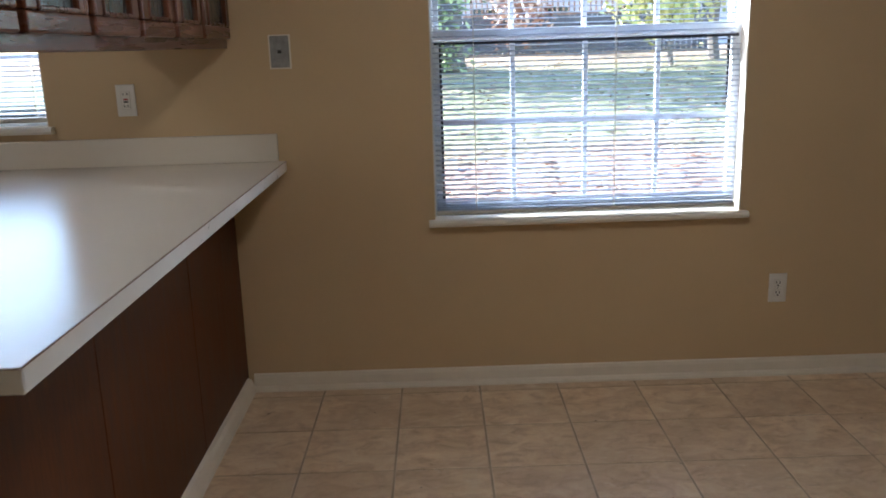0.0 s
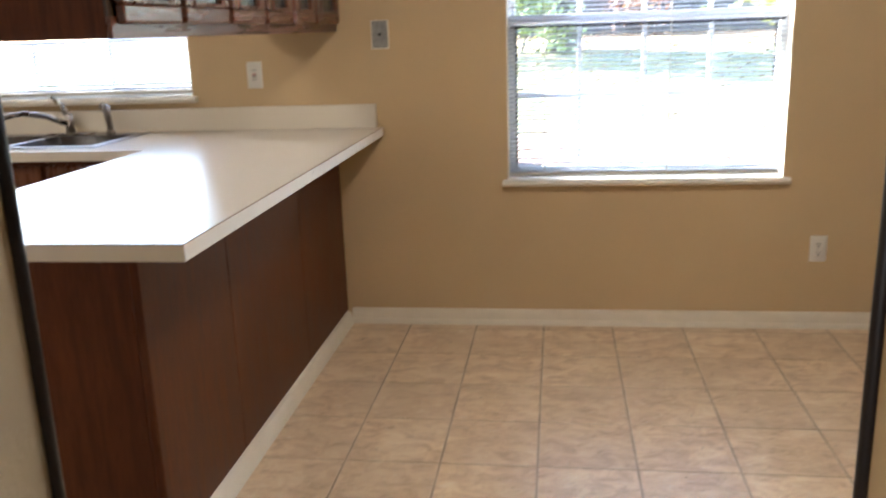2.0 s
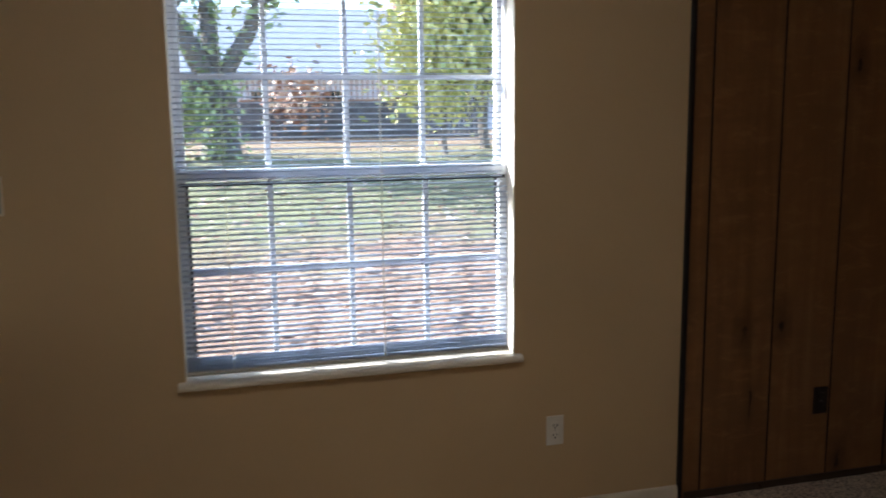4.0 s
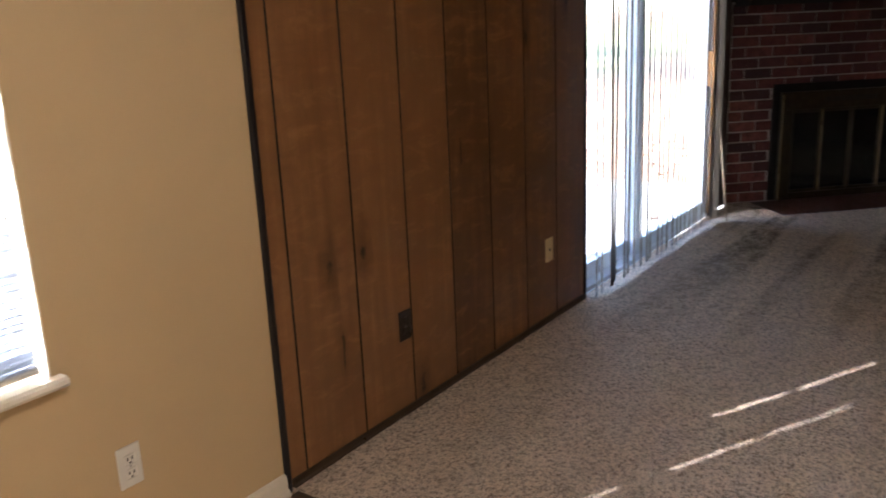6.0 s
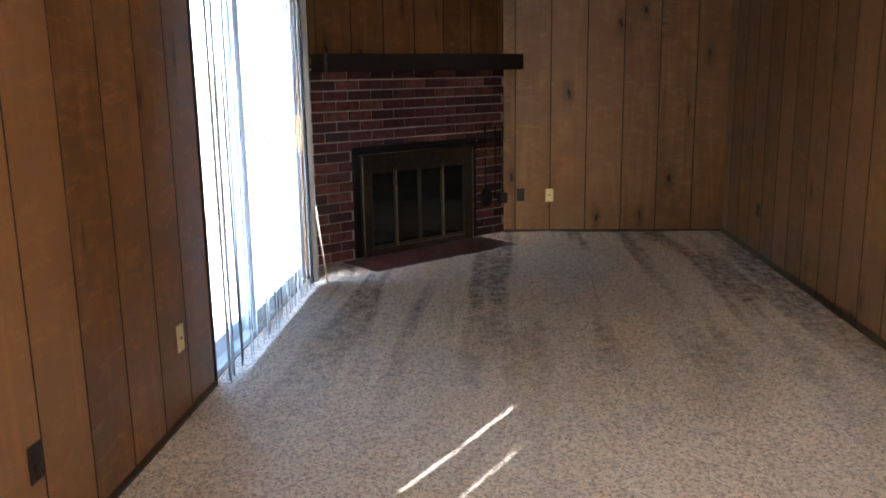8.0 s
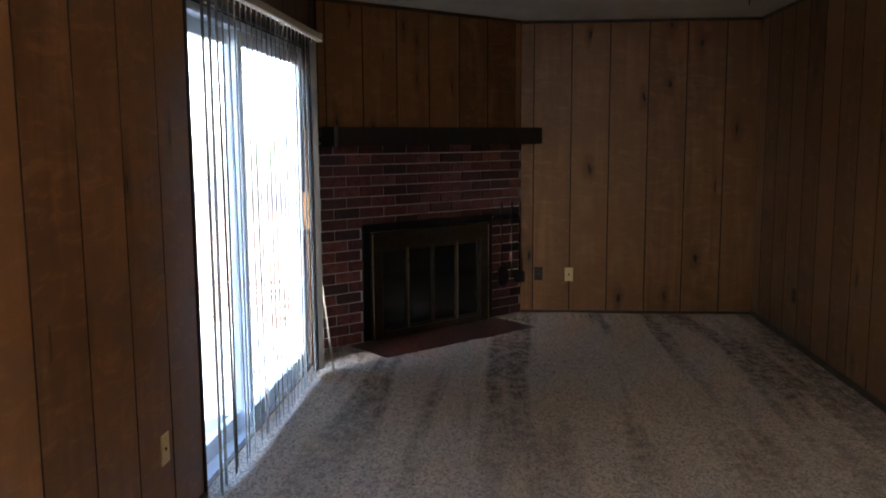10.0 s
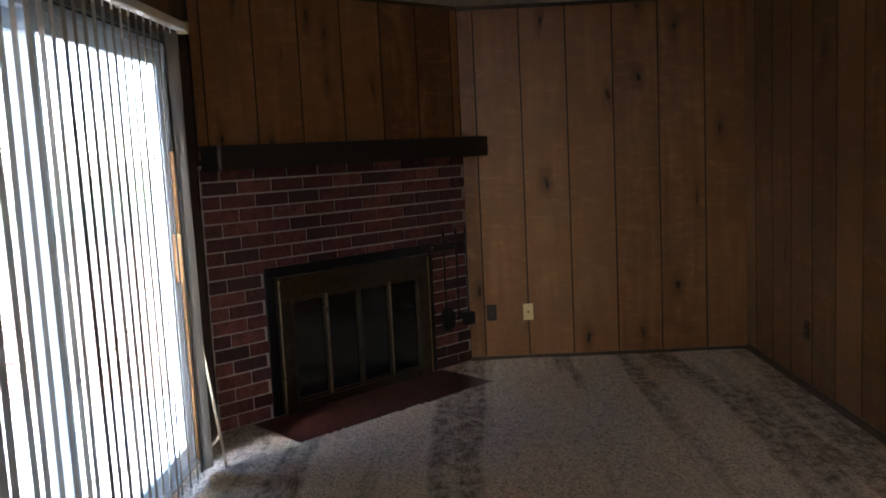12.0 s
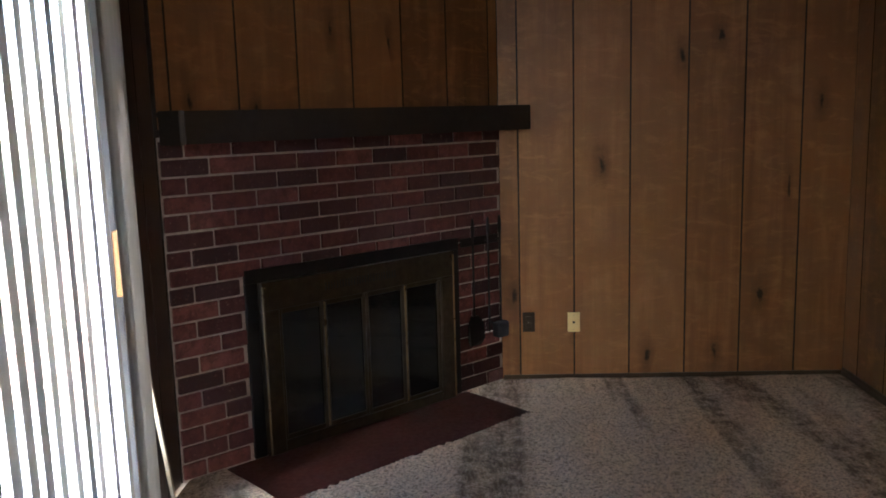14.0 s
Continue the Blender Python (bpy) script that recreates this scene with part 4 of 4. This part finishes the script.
def upper_cabinet():
    u = thing("hanging_cabinet", (-1.0, 3.3, 1.35), "dark wood hanging cabinet with pattern glass doors over the peninsula", "cabinet")
    y0, y1, z0, z1 = 2.345, YW - 0.002, 1.325, 2.14
    part("body", B(-1.19, -0.882, y0, y1, z0, z1), CABWOOD, u)
    part("soffit", B(-1.19, -0.882, y0, y1, z1, H - 0.002), CREAM, u)
    part("face_frame", B(-0.882, -0.868, y0, y1, z0 - 0.002, z0 + 0.045, bevel=0.002), RAILWOOD, u)
    part("face_frame", B(-0.882, -0.868, y0, y1, z1 - 0.04, z1, bevel=0.002), DOORWOOD, u)
    edges = [2.352, 2.672, 2.99, 3.30, 3.59, 3.88, 4.245]
    # dark strips put in for the shade in the gaps between doors
    for c in edges:
        part("face_stile", B(-0.882, -0.874, max(c - 0.016, y0), min(c + 0.016, y1), z0 + 0.045, z1 - 0.04), DARKTRIM, u, "dark strip for the shade between doors")
    for a, b in zip(edges, edges[1:]):
        a, b = a + 0.014, b - 0.014
        lo, hi, f = z0 + 0.030, z1 - 0.035, 0.050
        x0, x1 = -0.868, -0.846
        g = 0.042
        d = part("glass_door", B(x0, x1, a, b, lo, lo + g, bevel=0.006, seg=2), RAILWOOD, u)
        part("door_rail", B(x0, x1, a, b, hi - f, hi, bevel=0.006, seg=2), RAILWOOD, d)
        part("door_stile", B(x0, x1, a, a + f, lo + g, hi - f, bevel=0.005, seg=2), DOORWOOD, d)
        part("door_stile", B(x0, x1, b - f, b, lo + g, hi - f, bevel=0.005, seg=2), DOORWOOD, d)
        part("pane", B(x0 + 0.006, x0 + 0.010, a + f - 0.005, b - f + 0.005, lo + g - 0.005, hi - f + 0.005), PATGLASS, d, "rippled pattern glass pane")
        for q in ((a + f, a + f + 0.010, lo + g, hi - f), (b - f - 0.010, b - f, lo + g, hi - f), (a + f, b - f, lo + g, lo + g + 0.010)):
            part("bead", B(x0 + 0.010, x1 + 0.003, q[0], q[1], q[2], q[3], bevel=0.003), DOORWOOD, d)


counter()
peninsula()
upper_cabinet()


# ---- wall plates ----
def wall_plate(name, m, x, z, kind, label, mat, w=0.070, h=0.115):
    o = thing(name, m @ Vector((x, 0, z)), label, "wall plate")
    plate = part("cover_plate", B(x - w / 2, x + w / 2, 0.0005, 0.006, z - h / 2, z + h / 2, bevel=0.003, seg=2, m=m), mat, o)
    if "phone" in name:
        part("bare_edge", B(x - w / 2 - 0.005, x + w / 2 + 0.006, 0.0002, 0.0012, z - h / 2 - 0.005, z + h / 2 + 0.004, m=m), WHITE, o, "chipped white paint edge")
    if kind == "outlet":
        for dz in (-0.0195, 0.0195):
            r = part("receptacle", B(x - 0.0165, x + 0.0165, 0.006, 0.008, z + dz - 0.0145, z + dz + 0.0145, bevel=0.003, m=m), mat, plate)
            for dx in (-0.0065, 0.0065):
                part("slot", B(x + dx - 0.0018, x + dx + 0.0018, 0.0078, 0.0086, z + dz - 0.002, z + dz + 0.007, m=m), SLOT, r)
            part("slot", B(x - 0.003, x + 0.003, 0.0078, 0.0086, z + dz - 0.0115, z + dz - 0.006, m=m), SLOT, r)
        part("screw", B(x - 0.002, x + 0.002, 0.0058, 0.007, z - 0.002, z + 0.002, m=m), GREYPLATE, plate)
    elif kind == "gfci":
        r = part("receptacle", B(x - 0.0165, x + 0.0165, 0.006, 0.008, z - 0.033, z + 0.033, bevel=0.002, m=m), mat, plate)
        part("test_button", B(x - 0.008, x + 0.008, 0.008, 0.010, z + 0.001, z + 0.007, m=m), REDDOT, r)
        part("reset_button", B(x - 0.008, x + 0.008, 0.008, 0.010, z - 0.008, z - 0.002, m=m), SLOT, r)
        for dz in (-0.020, 0.022):
            for dx in (-0.0065, 0.0065):
                part("slot", B(x + dx - 0.0018, x + dx + 0.0018, 0.0078, 0.0086, z + dz - 0.003, z + dz + 0.004, m=m), SLOT, r)
    elif kind == "jack":
        part("jack", B(x - 0.007, x + 0.007, 0.006, 0.0085, z - 0.006, z + 0.006, bevel=0.001, m=m), SLOT, plate)
        for dz in (-0.042, 0.042):
            part("screw", B(x - 0.002, x + 0.002, 0.0058, 0.0066, z + dz - 0.002, z + dz + 0.002, m=m), GREYPLATE, plate)
    return o


WALL = basis((0, YW), 1, 0, 0, -1)
wall_plate("outlet", WALL, 1.180, 0.357, "outlet", "white duplex outlet on the tan wall", PLASTIC)
wall_plate("outlet", WALL, -1.253, 1.150, "gfci", "white outlet with test button above the backsplash", PLASTIC)
wall_plate("phone_plate", WALL, -0.681, 1.306, "jack", "grey metal telephone plate on the tan wall", GREYPLATE, 0.068, 0.112)
wall_plate("outlet", WALL, 2.358, 0.357, "outlet", "dark brown outlet on the wood panelling", BROWNPLATE)
wall_plate("cable_plate", WALL, 3.488, 0.365, "jack", "ivory cable plate on the wood panelling", IVORY)
EASTW = basis((XB, 0), 0, 1, -1, 0)
wall_plate("outlet", EASTW, 2.732, 0.343, "outlet", "dark brown outlet on the wood panelling", BROWNPLATE)
wall_plate("cable_plate", EASTW, 2.475, 0.338, "jack", "ivory cable plate on the wood panelling", IVORY)
SOUTHW = basis((0, YR), 1, 0, 0, 1)
wall_plate("outlet", SOUTHW, 6.70, 0.36, "outlet", "dark brown outlet on the long panelled wall", BROWNPLATE)

# ---- small things of the family room ----
stick = thing("wooden_stick", (5.82, 4.12, 0), "thin pale wooden stick leaning against the door frame", "stick")
part("rod", prism([(-0.013, -0.006), (0.013, -0.006), (0.013, 0.006), (-0.013, 0.006)], 0.0, 0.93, "z", look((5.822, 4.115, 0.012), (5.802, 4.215, 0.93)) @ pose(0, 0, 0, 180, 0, 0)), STICKWOOD, stick)
knob = thing("wall_knob", (6.08, 4.30, 0.34), "small black oval cap low on the dark strip wall", "wall cap")
part("cap", tube([(6.08, 4.3045, 0.34), (6.08, 4.290, 0.34), (6.08, 4.286, 0.34)], [0.030, 0.030, 0.022], 18), IRON, knob)
vent = thing("ceiling_vent", (6.33, 3.69, H), "off-white metal ceiling air vent", "vent")
# the frame is much darker than the louvres
for a in ((6.19, 6.47, 3.55, 3.575), (6.19, 6.47, 3.795, 3.82), (6.19, 6.215, 3.575, 3.795), (6.445, 6.47, 3.575, 3.795)):
    part("vent_frame", B(*a, H - 0.014, H - 0.001, bevel=0.003), VENTFRAME, vent)
part("duct", B(6.215, 6.445, 3.575, 3.795, H - 0.004, H - 0.001), SLOT, vent)
for k in range(5):
    part("louvre", B(6.226 + k * 0.046, 6.244 + k * 0.046, 3.576, 3.794, H - 0.016, H - 0.006, bevel=0.002), VENTMETAL, vent)
hook = thing("ceiling_hook", (6.73, 1.335, H), "small dark ceiling hook", "hook")
part("stem", tube([(6.73, 1.335, H), (6.73, 1.335, H - 0.05)], 0.005, 8), IRON, hook)
part("cup", tube([(6.73, 1.335, H), (6.73, 1.335, H - 0.008)], [0.022, 0.018], 12), IRON, hook)


# ---- ceiling lights ----
def ceiling_light(x, y, glow, label):
    c = thing("ceiling_light", (x, y, H), label, "ceiling light")
    part("base", tube([(x, y, H), (x, y, H - 0.03)], [0.17, 0.165], 28), WHITE, c)
    rs = [(0.155, 0.03), (0.15, 0.055), (0.125, 0.085), (0.08, 0.105), (0.03, 0.115)]
    part("bowl", tube([(x, y, H - d) for r, d in rs], [r for r, d in rs], 24), glow, c, "frosted glass bowl, lit", True)
    return c


ceiling_light(0.42, 2.45, LAMPGLOW, "frosted glass ceiling light, lit, over the dining floor")
ceiling_light(-2.3, 2.75, KITCHENGLOW, "frosted glass ceiling light, lit, in the kitchen")


# ---- outdoors ----
def ground_height(x, y):
    r = min(max((y - 6) / 21, 0), 1)
    return -0.28 + 1.28 * r * r * (3 - 2 * r)


def outdoor_ground():
    bm = bmesh.new()
    xs = [-400, -150, -60, -30] + [-20 + 2 * k for k in range(26)] + [40, 70, 160, 400]
    ys = [-400, -100, -20, 4.0] + [4.45 + 1.0 * k for k in range(26)] + [34, 45, 70, 150, 400]
    g = {}
    for i, x in enumerate(xs):
        for j, y in enumerate(ys):
            inside = y < 4.44
            g[i, j] = bm.verts.new((x, y, -0.30 if inside else ground_height(x, y) + 0.04 * noise.noise(Vector((x * 0.4, y * 0.4, 0)))))
    for i in range(len(xs) - 1):
        for j in range(len(ys) - 1):
            bm.faces.new((g[i, j], g[i + 1, j], g[i + 1, j + 1], g[i, j + 1]))
    return bm


setting("ground", outdoor_ground(), GROUND, "lawn strewn with fallen leaves", True)
# unseen wall, added to keep direct sun off the sliding door
setting("wall_wing", B(2.92, 3.04, YW + WT + 0.004, 5.88, -0.2, 4.8, bevel=0.01), SIDING, "unseen tall wall added to shade the sliding door")
setting("eave", B(-3.9, XB + 0.3, YW + WT + 0.004, 4.76, H + 0.04, H + 0.16, bevel=0.01), WHITE, "white painted roof overhang")
setting("patio", B(3.05, 7.6, YW + WT + 0.01, 6.7, -0.35, -0.12, bevel=0.01), CONCRETE, "pale concrete patio slab")


def leaf_litter():
    bm = bmesh.new()
    rnd = random.Random(4)
    for k in range(7000):
        x, y = rnd.uniform(-5, 11), 4.6 + 17 * rnd.random() ** 1.5
        if 3.0 < x < 7.6 and y < 6.7 and rnd.random() < 0.85:
            continue
        z = -0.118 if (3.0 < x < 7.6 and y < 6.7) else ground_height(x, y) + 0.03
        s_, a = rnd.uniform(0.03, 0.075), rnd.uniform(0, 6.28)
        tz = [rnd.uniform(0, 0.04) for q in range(4)]
        vs = [bm.verts.new((x + s_ * math.cos(a + t) * r, y + s_ * math.sin(a + t) * r, z + h)) for (t, r), h in zip(((0, 1), (1.57, 0.6), (3.14, 1), (4.71, 0.6)), tz)]
        bm.faces.new(vs)
    return bm


tagged(part("fallen_leaves", leaf_litter(), LEAFBROWN), "dry brown leaves scattered over the lawn", "leaves", "", "stuff")


def tree(x, y, height, girth, leaf_mat, leaves, seed, label, lean=0.0, low=0.35, spread=0.45, leaf=0.16, name="tree"):
    rnd = random.Random(seed)
    z0 = ground_height(x, y) - 0.1
    t = thing(name, (x, y, z0), label, "tree" if name == "tree" else "shrub")
    tips = []
    bm = bmesh.new()
    def limb(p, d, length, r, depth):
        pts, rs = [p], [r]
        n = 5
        for k in range(n):
            d = (d + Vector((rnd.uniform(-.18, .18), rnd.uniform(-.18, .18), rnd.uniform(-.03, .12)))).normalized()
            p = p + d * length / n
            pts.append(p)
            rs.append(r * (1 - 0.6 * (k + 1) / n))
            if depth > 0 and k > 0:
                for q in range(2 if depth > 1 else 1):
                    a = rnd.uniform(0, 6.28)
                    side = Vector((math.cos(a), math.sin(a), rnd.uniform(0.15, 0.7))).normalized()
                    limb(p, (d * 0.5 + side * 0.7).normalized(), length * rnd.uniform(0.4, 0.6), rs[-1] * 0.6, depth - 1)
            if depth <= 1:
                tips.append(p)
        piece = tube(pts, rs, 7)
        me = bpy.data.meshes.new("tmp")
        piece.to_mesh(me)
        piece.free()
        bm.from_mesh(me)
        bpy.data.meshes.remove(me)
    limb(Vector((x, y, z0)), Vector((lean, 0, 1)).normalized(), height * 0.75, girth, 3 if height > 4 else 2)
    part("trunk", bm, BARK, t)
    cm = bmesh.new()
    for k in range(leaves):
        c = rnd.choice(tips) + Vector((rnd.gauss(0, spread), rnd.gauss(0, spread), rnd.gauss(0, spread * 0.8)))
        if c.z < z0 + low:
            continue
        s_ = leaf * rnd.uniform(0.5, 1.2)
        a, b = Vector((rnd.gauss(0, 1), rnd.gauss(0, 1), rnd.gauss(0, 1))).normalized(), Vector((rnd.gauss(0, 1), rnd.gauss(0, 1), rnd.gauss(0, 1)))
        b = (b - b.dot(a) * a).normalized()
        cm.faces.new([cm.verts.new(c + s_ * q) for q in (a, b * 0.6, -a, -b * 0.6)])
    part("crown", cm, leaf_mat, t)
    return t


def forked_tree(x, y):
    """An old tree that forks low into four leaning limbs, ivy round its trunk."""
    rnd = random.Random(11)
    z0 = ground_height(x, y) - 0.1
    t = thing("tree", (x, y, z0), "large old tree forking low, with ivy on its trunk", "tree")
    p0 = Vector((x, y, z0))
    fork = p0 + Vector((0, 0, 1.45))
    part("trunk", tube([p0 + Vector((0.02 * math.sin(7 * k), 0, 1.6 * k / 6)) for k in range(7)], [0.52, 0.43, 0.39, 0.37, 0.37, 0.38, 0.33], 16), BARK, t, smooth=True)
    ivy = bmesh.new()

    def leaf(c, s_):
        a = Vector((rnd.gauss(0, 1), rnd.gauss(0, 1), rnd.gauss(0, 1))).normalized()
        b = a.orthogonal().normalized()
        ivy.faces.new([ivy.verts.new(c + s_ * q) for q in (a, b * 0.6, -a, -b * 0.6)])

    for way, r in (((-2.1, 0.2, 0.75), 0.21), ((-1.1, -0.3, 1.9), 0.24), ((-0.25, 0.3, 2.0), 0.20), ((1.0, 0.1, 1.9), 0.19)):
        way = Vector(way)
        pts = [fork + way * 0.02, fork + way * 0.35, fork + way * 0.7, fork + way, fork + way * 1.25 + Vector((0, 0, 0.5)), fork + way * 1.5 + Vector((0, 0, 1.6)), fork + way * 1.75 + Vector((0, 0, 3.2)), fork + way * 2.1 + Vector((0, 0, 5.0))]
        pts = [p + Vector((rnd.gauss(0, 0.05), rnd.gauss(0, 0.05), 0)) for p in pts]
        limb = part("limb", tube(pts, [r * k for k in (1.15, 1, 0.9, 0.82, 0.74, 0.6, 0.42, 0.2)], 10), BARK, t, smooth=True)
        for k in range(3, 8):
            for q in range(3):
                d = Vector((rnd.gauss(0, 1), rnd.gauss(0, 1), rnd.uniform(0.1, 1))).normalized()
                ends = [pts[k], pts[k] + d * 0.7, pts[k] + d * 1.3 + Vector((rnd.gauss(0, 0.2), 0, 0.4))]
                part("branch", tube(ends, [r * 0.3, r * 0.2, 0.01], 6), BARK, limb)
                for w in range(42):
                    leaf(rnd.choice(ends[1:]) + Vector((rnd.gauss(0, 0.5), rnd.gauss(0, 0.5), rnd.gauss(0, 0.4))), rnd.uniform(0.07, 0.16))
        for w in range(90):
            k = rnd.randrange(0, 4)
            leaf(pts[k].lerp(pts[k + 1], rnd.random()) + Vector((rnd.gauss(0, 0.22), rnd.gauss(-0.15, 0.15), rnd.gauss(0, 0.22))), rnd.uniform(0.06, 0.13))
    for w in range(260):
        h = 1.7 * rnd.random() ** 1.3
        leaf(p0 + Vector((rnd.gauss(-0.12, 0.42), rnd.uniform(-0.6, -0.3), h)), rnd.uniform(0.06, 0.12))
    part("crown", ivy, LEAFGREEN, t)


forked_tree(0.15, 21.0)
tree(-0.75, 20.4, 1.5, 0.04, LEAFGREEN, 420, 22, "green ivy shrub at the old tree's foot", 0.0, 0.1, 0.22, 0.10, "shrub")
tree(5.2, 20.5, 3.3, 0.07, LEAFYELLOW, 5200, 13, "tall yellow-green autumn shrub on the lawn", 0.0, 0.3, 0.5, 0.11, "shrub")
tree(6.5, 21.5, 4.8, 0.14, LEAFGREEN, 5000, 14, "leafy green young tree by the lawn", 0.05, 0.5, 0.7, 0.14)
tree(2.6, 25.3, 1.6, 0.04, LEAFBROWN, 500, 18, "reddish brown shrub before the fence", 0.0, 0.1, 0.4, 0.12, "shrub")
tree(11.5, 24.0, 9.0, 0.2, LEAFGREEN, 2600, 15, "leafy green tree by the fence", 0.0, 1.0, 0.7, 0.18)
tree(-7.0, 22.0, 10.0, 0.25, LEAFGREEN, 2200, 16, "green tree at the lawn's edge", 0.0, 1.0, 0.7, 0.18)
tree(15.0, 14.0, 8.0, 0.2, LEAFYELLOW, 2200, 17, "yellow autumn tree beyond the patio", 0.0, 1.0, 0.7, 0.17)


def fence():
    f = thing("fence", (2.5, 26.0, 0.55), "dark weathered board fence behind the lawn", "fence")
    first = part("board", B(-0.07, 0.07, -0.012, 0.012, 0, 1.5, bevel=0.01), FENCEWOOD, f)
    for k in range(74):
        ob = first if k == 0 else new("board", first.data)
        if k:
            adopt(ob, f)
        ob.matrix_basis = Matrix.Translation((-4.0 + 0.16 * k, 26.0, 0.55 + random.uniform(-0.02, 0.02)))
    for z in (0.85, 1.7):
        part("rail", B(-4.1, 7.9, 26.013, 26.06, z, z + 0.09, bevel=0.006), FENCEWOOD, f)


def house():
    x0, x1, y0, y1, z0 = -3.0, 14.0, 40.0, 49.0, 0.3
    h = thing("house", (5.5, 44, z0), "grey single-storey house with a shingle roof", "house")
    part("wall", B(x0, x1, y0, y1, z0, 3.6), SIDING, h)
    prof = [(y0 - 0.7, 3.5), (y0 - 0.7, 3.62), ((y0 + y1) / 2, 6.9), (y1 + 0.7, 3.62), (y1 + 0.7, 3.5)]
    roof = part("roof", prism(prof, x0 - 0.5, x1 + 0.5, "x"), ROOF, h)
    part("chimney", B(9.0, 10.0, 43.5, 44.5, 5.5, 7.8, bevel=0.03), BRICK, roof)
    for cx in (-1.2, 2.2, 5.4, 8.6, 11.8):
        w = part("window", B(cx - 0.6, cx + 0.6, y0 - 0.05, y0 + 0.01, 1.7, 2.9, bevel=0.01), SIDING, h)
        for a in (-0.28, 0.28):
            part("pane", B(cx + a - 0.25, cx + a + 0.25, y0 - 0.06, y0 - 0.045, 1.78, 2.82), FIREGLASS, w)


def deck_railing():
    d = thing("deck_railing", (3.5, 28.5, 0.95), "brown wooden deck railing beyond the fence", "railing")
    part("deck", B(0.8, 6.6, 28.4, 31.0, 0.95, 2.05, bevel=0.02), FENCEWOOD, d)
    for z in (2.1, 2.85):
        part("rail", B(0.8, 6.6, 28.42, 28.5, z, z + 0.07, bevel=0.008), DECKWOOD, d)
    first = part("baluster", B(-0.025, 0.025, 28.44, 28.48, 2.17, 2.85), DECKWOOD, d)
    for k in range(34):
        ob = first if k == 0 else new("baluster", first.data)
        if k:
            adopt(ob, d)
        ob.matrix_basis = Matrix.Translation((0.9 + 0.17 * k, 0, 0))


fence()
deck_railing()
house()


# ---- floor tiles and bricks ----
def vinyl_tiles():
    s_ = 0.305
    bm = B(-s_ / 2 + 0.0035, s_ / 2 - 0.0035, -s_ / 2 + 0.003, s_ / 2 - 0.003, -0.004, 0.0, bevel=0.0012)
    me = bpy.data.meshes.new("tile")
    bm.to_mesh(me)
    bm.free()
    me.materials.append(VINYL)
    made = {}
    for i in range(-7, 6):
        for j in range(-9, 3):
            x0, y0 = 0.014 + s_ * i, 3.57 + s_ * j
            x1, y1 = min(x0 + s_, XP - 0.021), min(y0 + s_, YW)
            if x1 - x0 < 0.02 or y1 - y0 < 0.02 or (x1 < -1.44 and y1 > 3.7):
                continue
            if x1 - x0 > s_ - 0.001 and y1 - y0 > s_ - 0.001:
                ob = new("tile", me)
                ob.matrix_basis = Matrix.Translation((x0 + s_ / 2, y0 + s_ / 2, 0.0))
            else:
                ob = part("tile", B(x0 + 0.0035, x1 - 0.0035, y0 + 0.003, y1 - 0.003, -0.004, 0.0, bevel=0.0012), VINYL)
            m0 = ob.matrix_basis.copy()
            adopt(ob, floor_base)
            ob.matrix_basis = m0
    # the rest of the kitchen and hall floor, in one sheet
    part("far_tiles", B(-3.6, XP - 0.021, -2.2, 3.57 - 9 * s_, -0.004, 0.0), VINYL, floor_base)


def crumbs():
    rnd = random.Random(9)
    bm = bmesh.new()
    for k in range(46):
        x, y = rnd.uniform(-0.8, 1.6), rnd.uniform(1.5, 4.15)
        a, s_ = rnd.uniform(0, 6.28), rnd.uniform(0.003, 0.009)
        d = Vector((math.cos(a), math.sin(a), 0)) * s_
        e = Vector((-d.y, d.x, 0)) * rnd.uniform(0.2, 0.5)
        c = Vector((x, y, 0.0008))
        top = bm.verts.new(c + Vector((0, 0, 0.002)))
        ring = [bm.verts.new(c + q) for q in (d, e, -d, -e)]
        for q in range(4):
            bm.faces.new((ring[q], ring[(q + 1) % 4], top))
    return bm


tagged(part("floor_crumbs", crumbs(), BARK), "small dark crumbs on the vinyl floor", "debris", "", "stuff")
fireplace_bricks()
vinyl_tiles()
